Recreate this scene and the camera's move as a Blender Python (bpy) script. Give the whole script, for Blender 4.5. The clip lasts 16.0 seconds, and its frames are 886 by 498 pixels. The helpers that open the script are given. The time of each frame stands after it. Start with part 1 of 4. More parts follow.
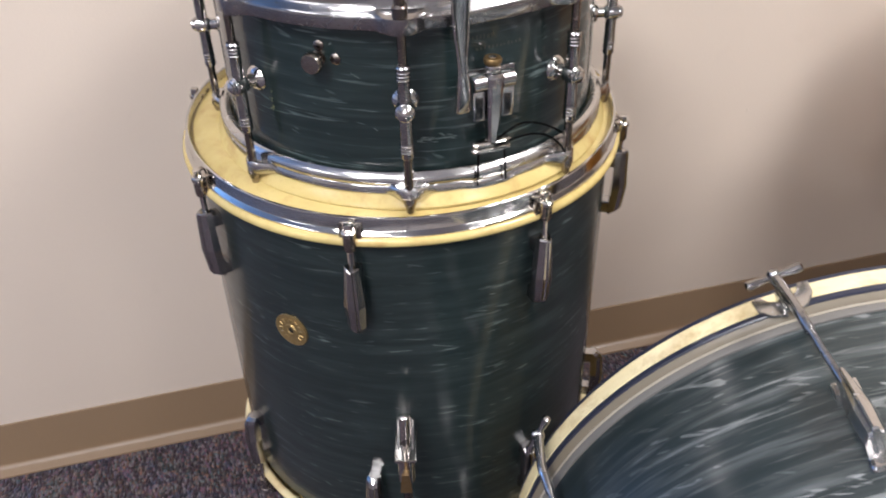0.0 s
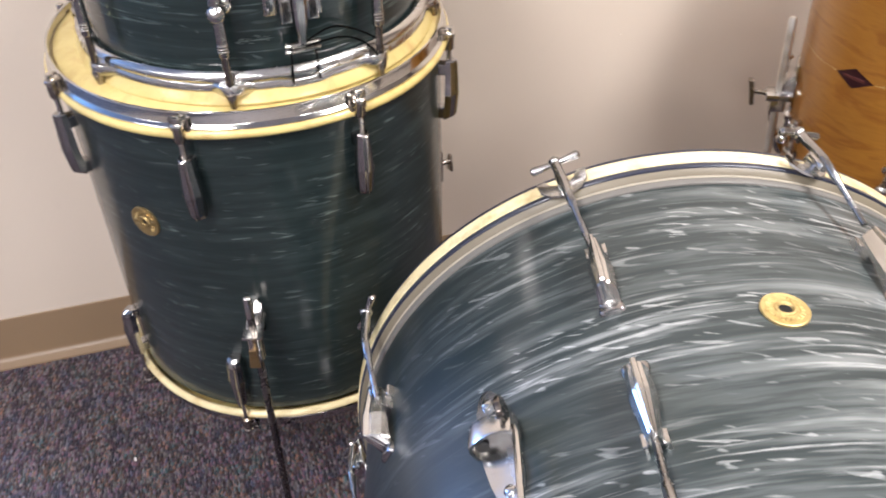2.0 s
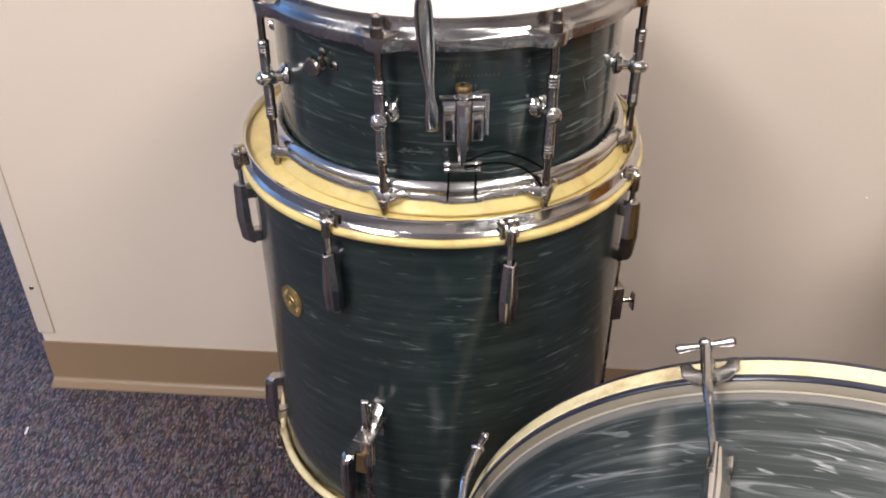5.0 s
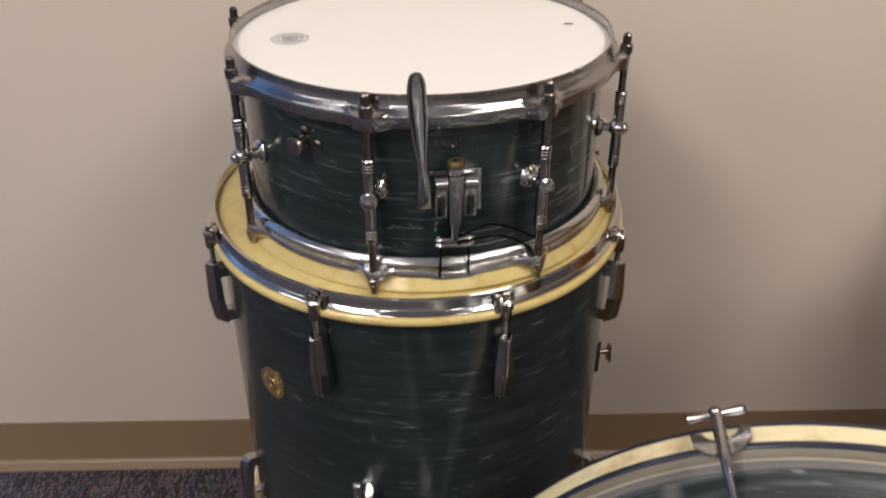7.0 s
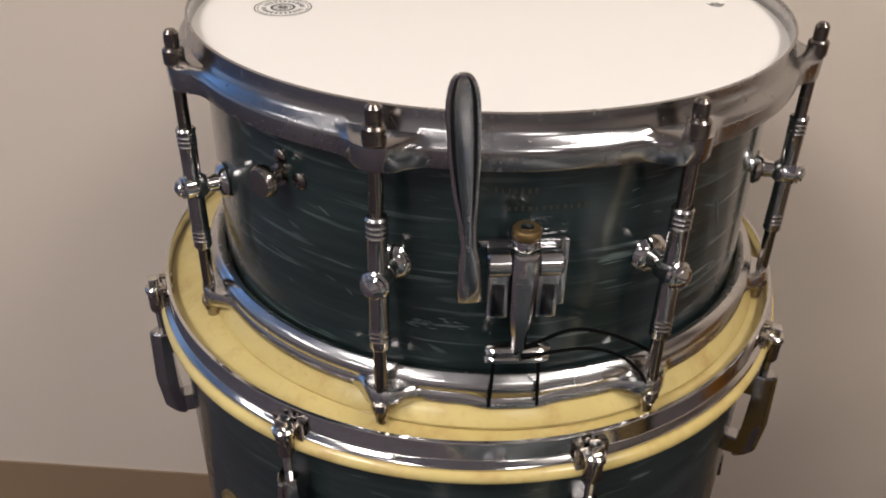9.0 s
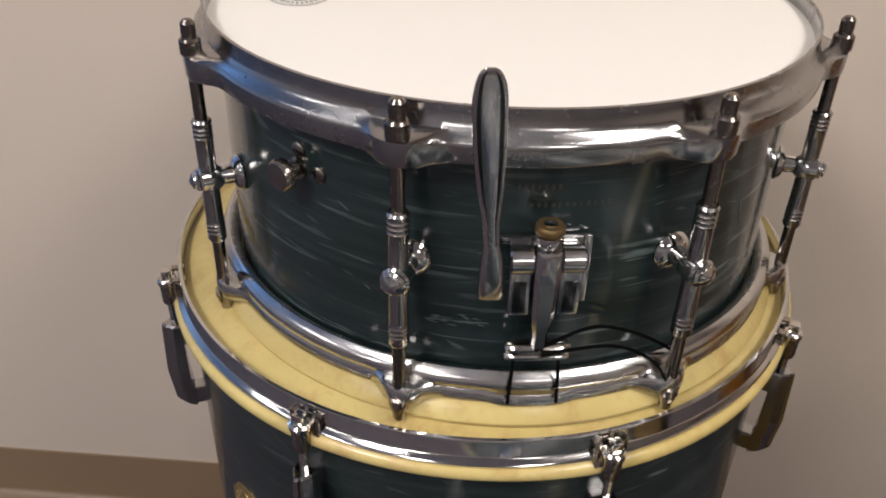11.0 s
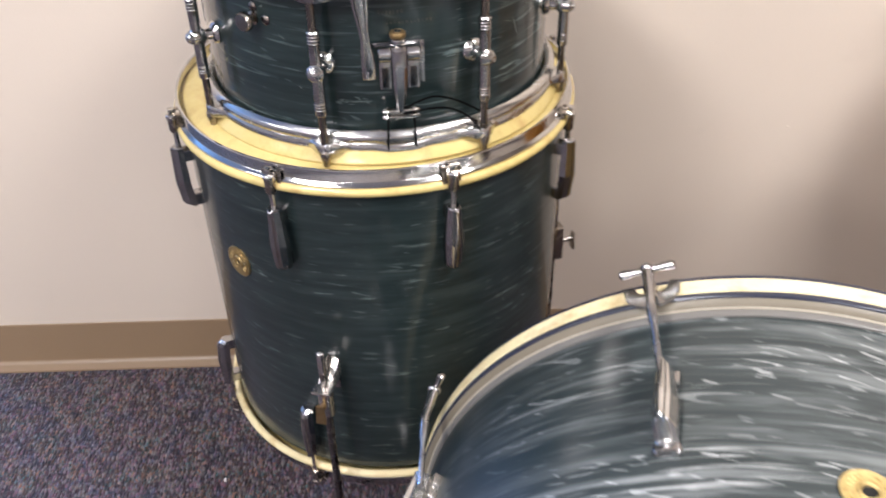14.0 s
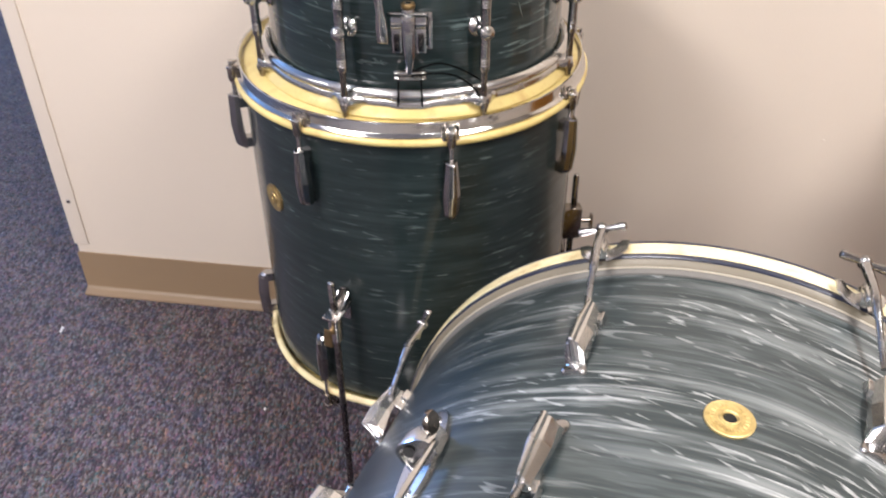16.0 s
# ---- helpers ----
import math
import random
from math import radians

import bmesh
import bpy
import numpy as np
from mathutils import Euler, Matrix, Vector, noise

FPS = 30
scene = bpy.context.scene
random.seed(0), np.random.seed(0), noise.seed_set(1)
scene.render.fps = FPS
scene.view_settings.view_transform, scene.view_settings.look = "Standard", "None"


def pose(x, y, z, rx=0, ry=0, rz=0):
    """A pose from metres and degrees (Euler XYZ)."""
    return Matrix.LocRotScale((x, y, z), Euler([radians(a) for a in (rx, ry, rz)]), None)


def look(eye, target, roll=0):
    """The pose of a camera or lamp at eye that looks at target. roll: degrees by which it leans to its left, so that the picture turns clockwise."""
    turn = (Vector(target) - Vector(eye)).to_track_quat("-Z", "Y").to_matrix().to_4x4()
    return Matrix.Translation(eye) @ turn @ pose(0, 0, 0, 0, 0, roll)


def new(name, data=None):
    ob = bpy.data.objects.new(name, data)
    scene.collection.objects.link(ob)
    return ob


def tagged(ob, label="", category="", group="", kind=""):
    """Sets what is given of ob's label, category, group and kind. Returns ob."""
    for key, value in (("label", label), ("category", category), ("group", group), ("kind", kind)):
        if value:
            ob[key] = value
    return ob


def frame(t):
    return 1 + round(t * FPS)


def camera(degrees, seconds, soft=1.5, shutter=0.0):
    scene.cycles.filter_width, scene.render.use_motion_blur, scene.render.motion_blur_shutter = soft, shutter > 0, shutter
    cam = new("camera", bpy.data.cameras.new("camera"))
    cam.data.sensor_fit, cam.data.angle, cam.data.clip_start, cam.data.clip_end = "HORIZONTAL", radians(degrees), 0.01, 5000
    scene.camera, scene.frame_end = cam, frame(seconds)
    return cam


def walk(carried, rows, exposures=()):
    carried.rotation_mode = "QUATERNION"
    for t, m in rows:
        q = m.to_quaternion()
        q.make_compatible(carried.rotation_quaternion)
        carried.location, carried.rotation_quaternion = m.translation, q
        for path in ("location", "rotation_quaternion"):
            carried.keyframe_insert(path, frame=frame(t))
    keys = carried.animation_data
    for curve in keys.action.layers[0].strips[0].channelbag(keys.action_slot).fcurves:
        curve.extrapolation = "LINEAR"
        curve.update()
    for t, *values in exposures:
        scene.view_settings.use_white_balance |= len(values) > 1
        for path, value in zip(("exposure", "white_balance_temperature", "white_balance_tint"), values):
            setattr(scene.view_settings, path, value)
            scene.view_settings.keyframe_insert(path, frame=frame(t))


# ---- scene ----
cam = camera(54.17, 16.0, soft=1.85, shutter=0.5)
PATH = [
    (0, (0.0792, 0.1223, 1.1486), (0.4611, 1.5880, 0.0014), -0.92),
    (0.5, (0.0671, 0.1191, 1.1506), (0.5482, 1.5371, -0.0189), -0.59),
    (1, (0.0768, 0.0991, 1.1445), (0.6303, 1.4863, -0.0300), -0.91),
    (1.5, (0.1280, 0.0307, 1.1521), (0.6552, 1.3981, -0.0572), -1.11),
    (2, (0.1931, -0.0265, 1.1601), (0.6032, 1.3625, -0.0697), -0.17),
    (2.5, (0.2030, -0.0089, 1.1469), (0.5123, 1.4135, -0.0742), 0.11),
    (3, (0.2080, 0.0584, 1.1341), (0.4881, 1.4743, -0.1016), 1.59),
    (3.5, (0.2453, 0.0782, 1.1382), (0.4306, 1.5129, -0.0935), 0.84),
    (4, (0.2996, 0.0720, 1.1423), (0.2357, 1.5359, -0.0671), -0.13),
    (4.2, (0.3236, 0.0653, 1.1478), (0.2046, 1.5524, -0.0287), 0.54),
    (6.3, (0.2445, 0.0108, 1.1936), (0.2566, 1.5918, 0.1398), -0.75),
    (6.5, (0.2393, 0.0185, 1.1966), (0.2772, 1.6032, 0.1491), -0.44),
    (7, (0.2457, 0.0802, 1.1893), (0.2992, 1.6716, 0.1527), 0.43),
    (7.5, (0.2758, 0.2011, 1.1508), (0.1761, 1.7808, 0.0997), -0.03),
    (8, (0.2924, 0.2695, 1.1166), (0.1445, 1.8604, 0.0883), 1.09),
    (8.5, (0.2748, 0.3281, 1.0908), (0.1531, 1.9107, 0.0465), 1.49),
    (9, (0.2563, 0.3674, 1.0810), (0.1709, 1.9435, 0.0233), 1.41),
    (9.5, (0.2445, 0.3843, 1.0742), (0.1908, 1.9455, -0.0073), 1.94),
    (9.7, (0.2427, 0.3854, 1.0748), (0.1918, 1.9488, -0.0037), 2.26),
    (11.8, (0.2530, 0.3469, 1.0995), (0.1510, 1.9044, 0.0161), 1.15),
    (12, (0.2572, 0.3358, 1.1071), (0.1532, 1.8963, 0.0282), 1.02),
    (12.5, (0.2827, 0.2839, 1.1289), (0.1722, 1.8478, 0.0556), 0.76),
    (13, (0.3089, 0.2129, 1.1450), (0.1561, 1.7614, 0.0546), 0.19),
    (13.5, (0.3089, 0.1335, 1.1404), (0.2014, 1.6272, -0.0290), -1.25),
    (14, (0.2965, 0.0161, 1.1641), (0.3340, 1.5221, 0.0063), -0.76),
    (14.5, (0.3089, -0.0237, 1.1721), (0.3927, 1.4653, -0.0051), -1.31),
    (15, (0.3603, -0.0565, 1.1646), (0.3174, 1.4267, -0.0221), -0.92),
    (15.5, (0.4115, -0.0931, 1.1659), (0.2848, 1.3929, -0.0113), 1.12),
    (16, (0.4271, -0.1115, 1.1841), (0.2200, 1.3943, 0.0441), 0.04),
]
EXPOSURES = [(0, 0.58, 6100, 10), (1, 0.81, 6120, 10), (2, 0.90, 6260, 10), (4.2, 0.88, 6320, 10), (6.3, -0.18, 6480, 10), (7, -0.16, 6520, 10), (7.5, -0.04, 6450, 10), (8, -0.08, 6450, 10), (9, -0.15, 6500, 10), (12.2, -0.08, 6450, 10), (12.6, -0.07, 6500, 10), (12.95, -0.10, 6600, 10), (13.5, 0.68, 6300, 10), (14.2, 0.80, 6150, 10), (16, 0.82, 6250, 10)]
walk(cam, [(t, look(eye, target, roll)) for t, eye, target, roll in PATH], EXPOSURES)

# ---- light ----
world = bpy.data.worlds.new("world")
world.use_nodes = True
world.node_tree.nodes["Background"].inputs[0].default_value = (0.5, 0.55, 0.62, 1)
world.node_tree.nodes["Background"].inputs[1].default_value = 0.15
scene.world = world
CEILING = 2.62
# first two follow the wall shadows; the other four are added, unseen fill
LIGHTS = [(-0.85, -0.55, 50.0), (1.50, -0.25, 48.0), (-0.85, -3.0, 32.0), (1.65, -3.0, 29.0), (-3.2, -0.6, 20.0), (-3.2, -3.0, 40.0)]


def ceiling_lamp(x, y, power):
    lamp = bpy.data.lights.new("troffer_lamp", "AREA")
    lamp.shape, lamp.size, lamp.size_y, lamp.energy, lamp.color = "RECTANGLE", 0.54, 1.12, power, (1.0, 0.95, 0.93)
    ob = new("troffer_lamp", lamp)
    ob.matrix_world = pose(x, y, CEILING - 0.045)
    return ob


for x, y, power in LIGHTS:
    ceiling_lamp(x, y, power)
# blue source inferred from blue glints; window assumed, lamp moved to clear the wall
sky = bpy.data.lights.new("window_lamp", "AREA")
sky.shape, sky.size, sky.size_y, sky.energy, sky.color = "RECTANGLE", 1.05, 1.4, 170.0, (0.18, 0.42, 1.0)
sky_ob = new("window_lamp", sky)
sky_ob.matrix_world = pose(-4.20, 4.17, 1.0, -90, 0, 0)


# ---- materials ----
class Mat:
    """A small wrapper round a node material."""

    def __init__(self, name):
        self.mat = bpy.data.materials.new(name)
        self.mat.use_nodes = True
        self.nodes, self.links = self.mat.node_tree.nodes, self.mat.node_tree.links
        self.bsdf = self.nodes["Principled BSDF"]

    def node(self, kind, **inputs):
        n = self.nodes.new(kind)
        for key, value in inputs.items():
            self.put(n, key.replace("_", " "), value)
        return n

    def put(self, n, key, value):
        if hasattr(value, "is_linked"):
            self.links.new(value, n.inputs[key])
        else:
            n.inputs[key].default_value = value

    def set(self, **inputs):
        for key, value in inputs.items():
            self.put(self.bsdf, key.replace("_", " "), value)
        return self

    def coords(self, scale=(1, 1, 1), uv=False):
        tc = self.nodes.new("ShaderNodeTexCoord")
        mp = self.nodes.new("ShaderNodeMapping")
        mp.inputs["Scale"].default_value = scale
        self.links.new(tc.outputs["UV" if uv else "Object"], mp.inputs["Vector"])
        return mp.outputs["Vector"]

    def noise(self, vector, scale, detail=3.0, rough=0.5, distort=0.0):
        n = self.node("ShaderNodeTexNoise", Vector=vector, Scale=scale, Detail=detail, Roughness=rough, Distortion=distort)
        return n.outputs["Fac"]

    def ramp(self, fac, *stops):
        n = self.nodes.new("ShaderNodeValToRGB")
        els = n.color_ramp.elements
        while len(els) < len(stops):
            els.new(0.5)
        for el, (pos, col) in zip(els, stops):
            el.position = pos
            el.color = (col, col, col, 1) if isinstance(col, (int, float)) else (*col, 1)
        self.links.new(fac, n.inputs["Fac"])
        return n.outputs["Color"]

    def mix(self, fac, a, b, blend="MIX"):
        n = self.nodes.new("ShaderNodeMix")
        n.data_type, n.blend_type = "RGBA", blend
        self.put(n, 0, fac)
        self.put(n, 6, a if hasattr(a, "is_linked") else (*a, 1))
        self.put(n, 7, b if hasattr(b, "is_linked") else (*b, 1))
        return n.outputs[2]

    def math(self, op, a, b=0.0):
        n = self.nodes.new("ShaderNodeMath")
        n.operation = op
        self.put(n, 0, a)
        self.put(n, 1, b)
        return n.outputs[0]

    def bump(self, height, strength=0.3, distance=0.001):
        n = self.node("ShaderNodeBump", Height=height, Strength=strength, Distance=distance)
        self.links.new(n.outputs["Normal"], self.bsdf.inputs["Normal"])
        return self


def pearl_wrap(name, low, mid, streak, body, amount, seed, floor, metal, bends, broad_scale, silk_scale, dash_scale, cut, gloss, shade_span=None, specks=0.68, soft=0.07, haze_low=0.075):
    """Striated pearl plastic: silky streaks and bright dashes round the shell under an aged clear gloss."""
    m = Mat(name)
    uv = m.coords((1, 1, 1), uv=True)
    shift = m.node("ShaderNodeVectorMath")
    shift.operation = "ADD"
    m.links.new(uv, shift.inputs[0])
    shift.inputs[1].default_value = (seed, seed * 0.37, seed * 0.11)
    uv = shift.outputs[0]
    moved = uv
    for scale, amp in bends:
        wave = m.node("ShaderNodeTexNoise", Vector=uv, Scale=scale, Detail=2.0)
        centre = m.node("ShaderNodeVectorMath")
        centre.operation = "SUBTRACT"
        m.links.new(wave.outputs["Color"], centre.inputs[0])
        centre.inputs[1].default_value = (0.5, 0.5, 0.5)
        bend = m.node("ShaderNodeVectorMath")
        bend.operation = "SCALE"
        bend.inputs[3].default_value = amp
        m.links.new(centre.outputs[0], bend.inputs[0])
        add = m.node("ShaderNodeVectorMath")
        add.operation = "ADD"
        m.links.new(moved, add.inputs[0])
        m.links.new(bend.outputs[0], add.inputs[1])
        moved = add.outputs[0]

    def stretched(scale, turn=0.0):
        mp = m.node("ShaderNodeMapping", Vector=moved, Scale=scale)
        if turn:
            tilt = m.node("ShaderNodeMapping", Vector=moved, Rotation=(0, 0, radians(turn)))
            m.links.new(tilt.outputs["Vector"], mp.inputs["Vector"])
        return mp.outputs["Vector"]

    broad = m.noise(stretched(broad_scale), 1.0, 3.0, 0.55, 0.3)
    silk = m.noise(stretched(silk_scale), 1.0, 4.0, 0.62, 0.35)
    dash = m.noise(stretched(dash_scale), 1.0, 2.0, 0.5, 0.4)
    cross = m.noise(stretched((30, 170, 1), 14), 1.0, 1.0, 0.5, 0.6)
    fine = m.noise(stretched((60, 520, 1)), 1.0, 2.0, 0.5)
    patch = m.ramp(broad, (0.36, floor), (0.64, 1.0))
    silky = m.ramp(silk, (0.46, 0.0), (0.80, 1.0))
    dashes = m.ramp(dash, (cut, 0.0), (cut + soft, 1.0))
    flecks = m.ramp(cross, (specks, 0.0), (specks + 0.06, 0.75))
    hair = m.ramp(fine, (0.40, 0.55), (0.62, 1.0))
    marks = m.math("MULTIPLY", m.math("MAXIMUM", dashes, flecks), hair)
    lines = m.math("ADD", m.math("MULTIPLY", silky, body), m.math("MULTIPLY", marks, amount))
    lines = m.math("MINIMUM", m.math("MULTIPLY", lines, patch), 1.0)
    if shade_span:
        # stripes and ground dim towards one side, painting its shade into the colour
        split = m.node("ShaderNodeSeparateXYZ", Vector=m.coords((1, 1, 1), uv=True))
        span = m.math("DIVIDE", m.math("SUBTRACT", m.math("ADD", split.outputs[0], m.math("MULTIPLY", m.math("SUBTRACT", broad, 0.5), 0.25)), shade_span[0]), shade_span[1] - shade_span[0])
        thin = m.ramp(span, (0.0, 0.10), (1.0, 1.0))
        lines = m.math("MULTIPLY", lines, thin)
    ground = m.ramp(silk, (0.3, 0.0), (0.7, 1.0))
    base = m.mix(m.math("MULTIPLY", ground, thin) if shade_span else ground, low, mid)
    haze = m.noise(uv, 16.0, 4.0, 0.65)
    m.set(Base_Color=m.mix(lines, base, streak), Metallic=m.math("MULTIPLY", lines, metal), Roughness=0.42,
          Coat_Weight=gloss, Coat_Roughness=m.math("ADD", m.math("MULTIPLY", haze, 0.09), haze_low), Specular_IOR_Level=0.15)
    m.bump(m.noise(uv, 34.0, 2.0), 0.05, 0.002)
    return m.mat


def chrome(name, tint, rough, pits):
    m = Mat(name)
    c = m.coords()
    spots = m.ramp(m.noise(c, 260.0, 4.0, 0.65), (0.60, 0.0), (0.74, 1.0))
    smear = m.noise(c, 28.0, 3.0)
    m.set(Base_Color=m.mix(m.math("MULTIPLY", spots, pits), tint, (0.16, 0.11, 0.07)), Metallic=1.0,
          Roughness=m.math("ADD", m.math("MULTIPLY", smear, rough), m.math("MULTIPLY", spots, 0.25 * pits)))
    m.bump(m.noise(c, 90.0, 3.0), 0.06, 0.0008)
    return m.mat


def calfskin(name, pale, dark):
    m = Mat(name)
    c = m.coords()
    cloud = m.noise(c, 9.0, 5.0, 0.6, 0.8)
    stain = m.ramp(m.noise(c, 26.0, 4.0, 0.7), (0.50, 0.0), (0.70, 1.0))
    veins = m.ramp(m.noise(c, 70.0, 2.0, 0.5, 2.0), (0.60, 0.0), (0.72, 1.0))
    col = m.mix(m.ramp(cloud, (0.35, 0.0), (0.7, 1.0)), pale, dark)
    col = m.mix(m.math("MULTIPLY", stain, 0.5), col, (0.36, 0.20, 0.07))
    col = m.mix(m.math("MULTIPLY", veins, 0.15), col, (0.30, 0.19, 0.08))
    m.set(Base_Color=col, Roughness=m.math("ADD", m.math("MULTIPLY", cloud, 0.24), 0.10))
    m.bump(cloud, 0.2, 0.0015)
    return m.mat


def carpet():
    """Cut loop carpet: short yarn loops in rows, navy, plum, rust, grey and teal in loose drifts."""
    m = Mat("carpet")
    c = m.coords()
    tuft = m.node("ShaderNodeTexVoronoi", Scale=1.0, Randomness=0.8)
    mp = m.node("ShaderNodeMapping", Vector=c, Scale=(292, 112, 1))
    m.links.new(mp.outputs[0], tuft.inputs["Vector"])
    sep = m.node("ShaderNodeSeparateColor")
    m.links.new(tuft.outputs["Color"], sep.inputs[0])
    drift = m.noise(c, 24.0, 3.0, 0.62)
    cool = m.noise(c, 11.0, 3.0, 0.6)
    big = m.noise(c, 3.0, 2.0)
    pick = m.math("ADD", m.math("MULTIPLY", sep.outputs[0], 0.28), m.math("MULTIPLY", m.math("SUBTRACT", drift, 0.27), 1.55))
    hue = m.ramp(pick, (0.0, (0.022, 0.026, 0.046)), (0.18, (0.050, 0.042, 0.066)), (0.30, (0.034, 0.043, 0.070)), (0.42, (0.105, 0.046, 0.062)),
                 (0.52, (0.050, 0.056, 0.078)), (0.62, (0.150, 0.070, 0.046)), (0.72, (0.028, 0.074, 0.080)), (0.82, (0.090, 0.050, 0.082)), (0.95, (0.150, 0.100, 0.078)))
    hue = m.mix(m.math("MULTIPLY", m.ramp(cool, (0.42, 0.0), (0.66, 1.0)), 0.16), hue, (0.044, 0.043, 0.060))
    shade = m.ramp(sep.outputs[1], (0.0, 0.20), (0.5, 0.50), (0.74, 0.88), (0.9, 1.45))
    col = m.mix(1.0, hue, shade, "MULTIPLY")
    tips = m.math("MULTIPLY", m.ramp(sep.outputs[2], (0.70, 0.0), (0.80, 0.9)), m.ramp(tuft.outputs["Distance"], (0.12, 1.0), (0.42, 0.25)))
    col = m.mix(tips, col, (0.250, 0.240, 0.235))
    col = m.mix(m.math("MULTIPLY", big, 0.10), col, (0.045, 0.042, 0.052))
    m.set(Base_Color=col, Roughness=0.95, Sheen_Weight=0.2, Specular_IOR_Level=0.1)
    dome = m.ramp(tuft.outputs["Distance"], (0.0, 1.0), (0.75, 0.0))
    m.bump(m.math("ADD", dome, m.math("MULTIPLY", m.noise(c, 420.0, 2.0), 0.5)), 0.9, 0.0022)
    return m.mat


def paint(name, colour, rough, grain=220.0, vary=0.05, depth=0.0006):
    m = Mat(name)
    c = m.coords()
    cloud = m.noise(c, 2.2, 4.0, 0.6)
    scuff = m.ramp(m.noise(c, 14.0, 5.0, 0.7), (0.62, 0.0), (0.85, 1.0))
    worn = tuple(v * (1 - 2.2 * vary) for v in colour)
    col = m.mix(cloud, colour, worn)
    col = m.mix(m.math("MULTIPLY", scuff, 0.25), col, tuple(v * 0.8 for v in colour))
    m.set(Base_Color=col, Roughness=rough)
    m.bump(m.noise(c, grain, 3.0), 0.35, depth)
    return m.mat


def brass(name, colour, rough):
    m = Mat(name)
    c = m.coords()
    tarnish = m.ramp(m.noise(c, 120.0, 4.0, 0.7), (0.45, 0.0), (0.75, 1.0))
    m.set(Base_Color=m.mix(m.math("MULTIPLY", tarnish, 0.55), colour, (0.22, 0.13, 0.04)), Metallic=0.85, Roughness=m.math("ADD", m.math("MULTIPLY", tarnish, 0.25), rough))
    m.bump(m.noise(c, 500.0, 3.0), 0.25, 0.0006)
    return m.mat


def maple():
    m = Mat("amber_wood")
    c = m.coords((1, 1, 1), uv=True)
    mp = m.node("ShaderNodeMapping", Vector=c, Scale=(5, 26, 1))
    ring = m.noise(mp.outputs[0], 1.0, 4.0, 0.6, 1.6)
    mp2 = m.node("ShaderNodeMapping", Vector=c, Scale=(30, 330, 1))
    fine = m.noise(mp2.outputs[0], 1.0, 3.0, 0.6, 0.3)
    col = m.ramp(ring, (0.3, (0.285, 0.118, 0.018)), (0.5, (0.33, 0.145, 0.024)), (0.62, (0.24, 0.092, 0.014)), (0.72, (0.34, 0.150, 0.026)))
    col = m.mix(m.math("MULTIPLY", m.ramp(fine, (0.5, 0.0), (0.7, 1.0)), 0.25), col, (0.22, 0.075, 0.012))
    m.set(Base_Color=col, Roughness=0.34, Coat_Weight=0.6, Coat_Roughness=0.1)
    return m.mat


def plain(name, colour, rough=0.5, metal=0.0, emit=0.0):
    m = Mat(name)
    c = m.coords()
    vary = m.noise(c, 40.0, 3.0)
    m.set(Base_Color=m.mix(m.math("MULTIPLY", vary, 0.5), colour, tuple(v * 0.75 for v in colour)), Roughness=rough, Metallic=metal)
    if emit:
        m.set(Emission_Color=(1.0, 0.93, 0.84, 1), Emission_Strength=emit)
    return m.mat


TOM_WRAP = pearl_wrap("teal_pearl_wrap", (0.0080, 0.0132, 0.0136), (0.0156, 0.0242, 0.0245), (0.26, 0.32, 0.305), 0.050, 0.40, 1.3, 0.03, 0.4, ((4.0, 0.012),), (4, 15, 1), (11, 110, 1), (25, 205, 1), 0.630, 0.80, None, 0.71, 0.09, 0.12)
SNARE_WRAP = pearl_wrap("snare_pearl_wrap", (0.0060, 0.0122, 0.0125), (0.0136, 0.0232, 0.0232), (0.27, 0.35, 0.34), 0.07, 0.50, 4.1, 0.04, 0.4, ((4.0, 0.009),), (4, 17, 1), (8, 110, 1), (16, 235, 1), 0.605, 1.0, None, 0.69, 0.08)
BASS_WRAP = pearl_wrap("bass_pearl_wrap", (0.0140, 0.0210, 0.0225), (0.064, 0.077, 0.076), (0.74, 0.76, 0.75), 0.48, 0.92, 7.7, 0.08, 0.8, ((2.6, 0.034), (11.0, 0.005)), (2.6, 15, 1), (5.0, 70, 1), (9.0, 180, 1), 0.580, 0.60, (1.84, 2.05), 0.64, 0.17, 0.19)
CHROME = chrome("bright_chrome", (0.58, 0.565, 0.545), 0.20, 0.45)
OLD_CHROME = chrome("pitted_chrome", (0.60, 0.57, 0.53), 0.30, 0.75)
ROD_STEEL = chrome("brown_pitted_rod", (0.39, 0.375, 0.365), 0.34, 0.5)
DULL_STEEL = chrome("dull_nickel", (0.34, 0.30, 0.26), 0.42, 0.8)
BROWN_STEEL = chrome("brown_tarnished_nickel", (0.20, 0.172, 0.150), 0.4, 0.8)
LEVER_CHROME = chrome("dark_pitted_chrome", (0.50, 0.49, 0.485), 0.30, 0.6)
WING_BRASS = brass("worn_wing_brass", (0.23, 0.155, 0.08), 0.32)
DARK_STEEL = chrome("dark_leg_steel", (0.20, 0.18, 0.17), 0.5, 0.6)
CALF = calfskin("calfskin", (0.61, 0.487, 0.20), (0.47, 0.352, 0.122))
PALE_SKIN = calfskin("pale_skin", (0.72, 0.61, 0.36), (0.60, 0.50, 0.27))
IVORY = calfskin("ivory_inlay", (0.82, 0.72, 0.46), (0.74, 0.62, 0.34))
FLESH = paint("hoop_collar", (0.165, 0.138, 0.096), 0.45, 160.0, 0.10)
COLLAR_GLINT = paint("collar_glint", (0.40, 0.355, 0.28), 0.4, 160.0, 0.10)
GREYSKIN = paint("grey_skin_edge", (0.165, 0.155, 0.140), 0.42, 120.0, 0.12)
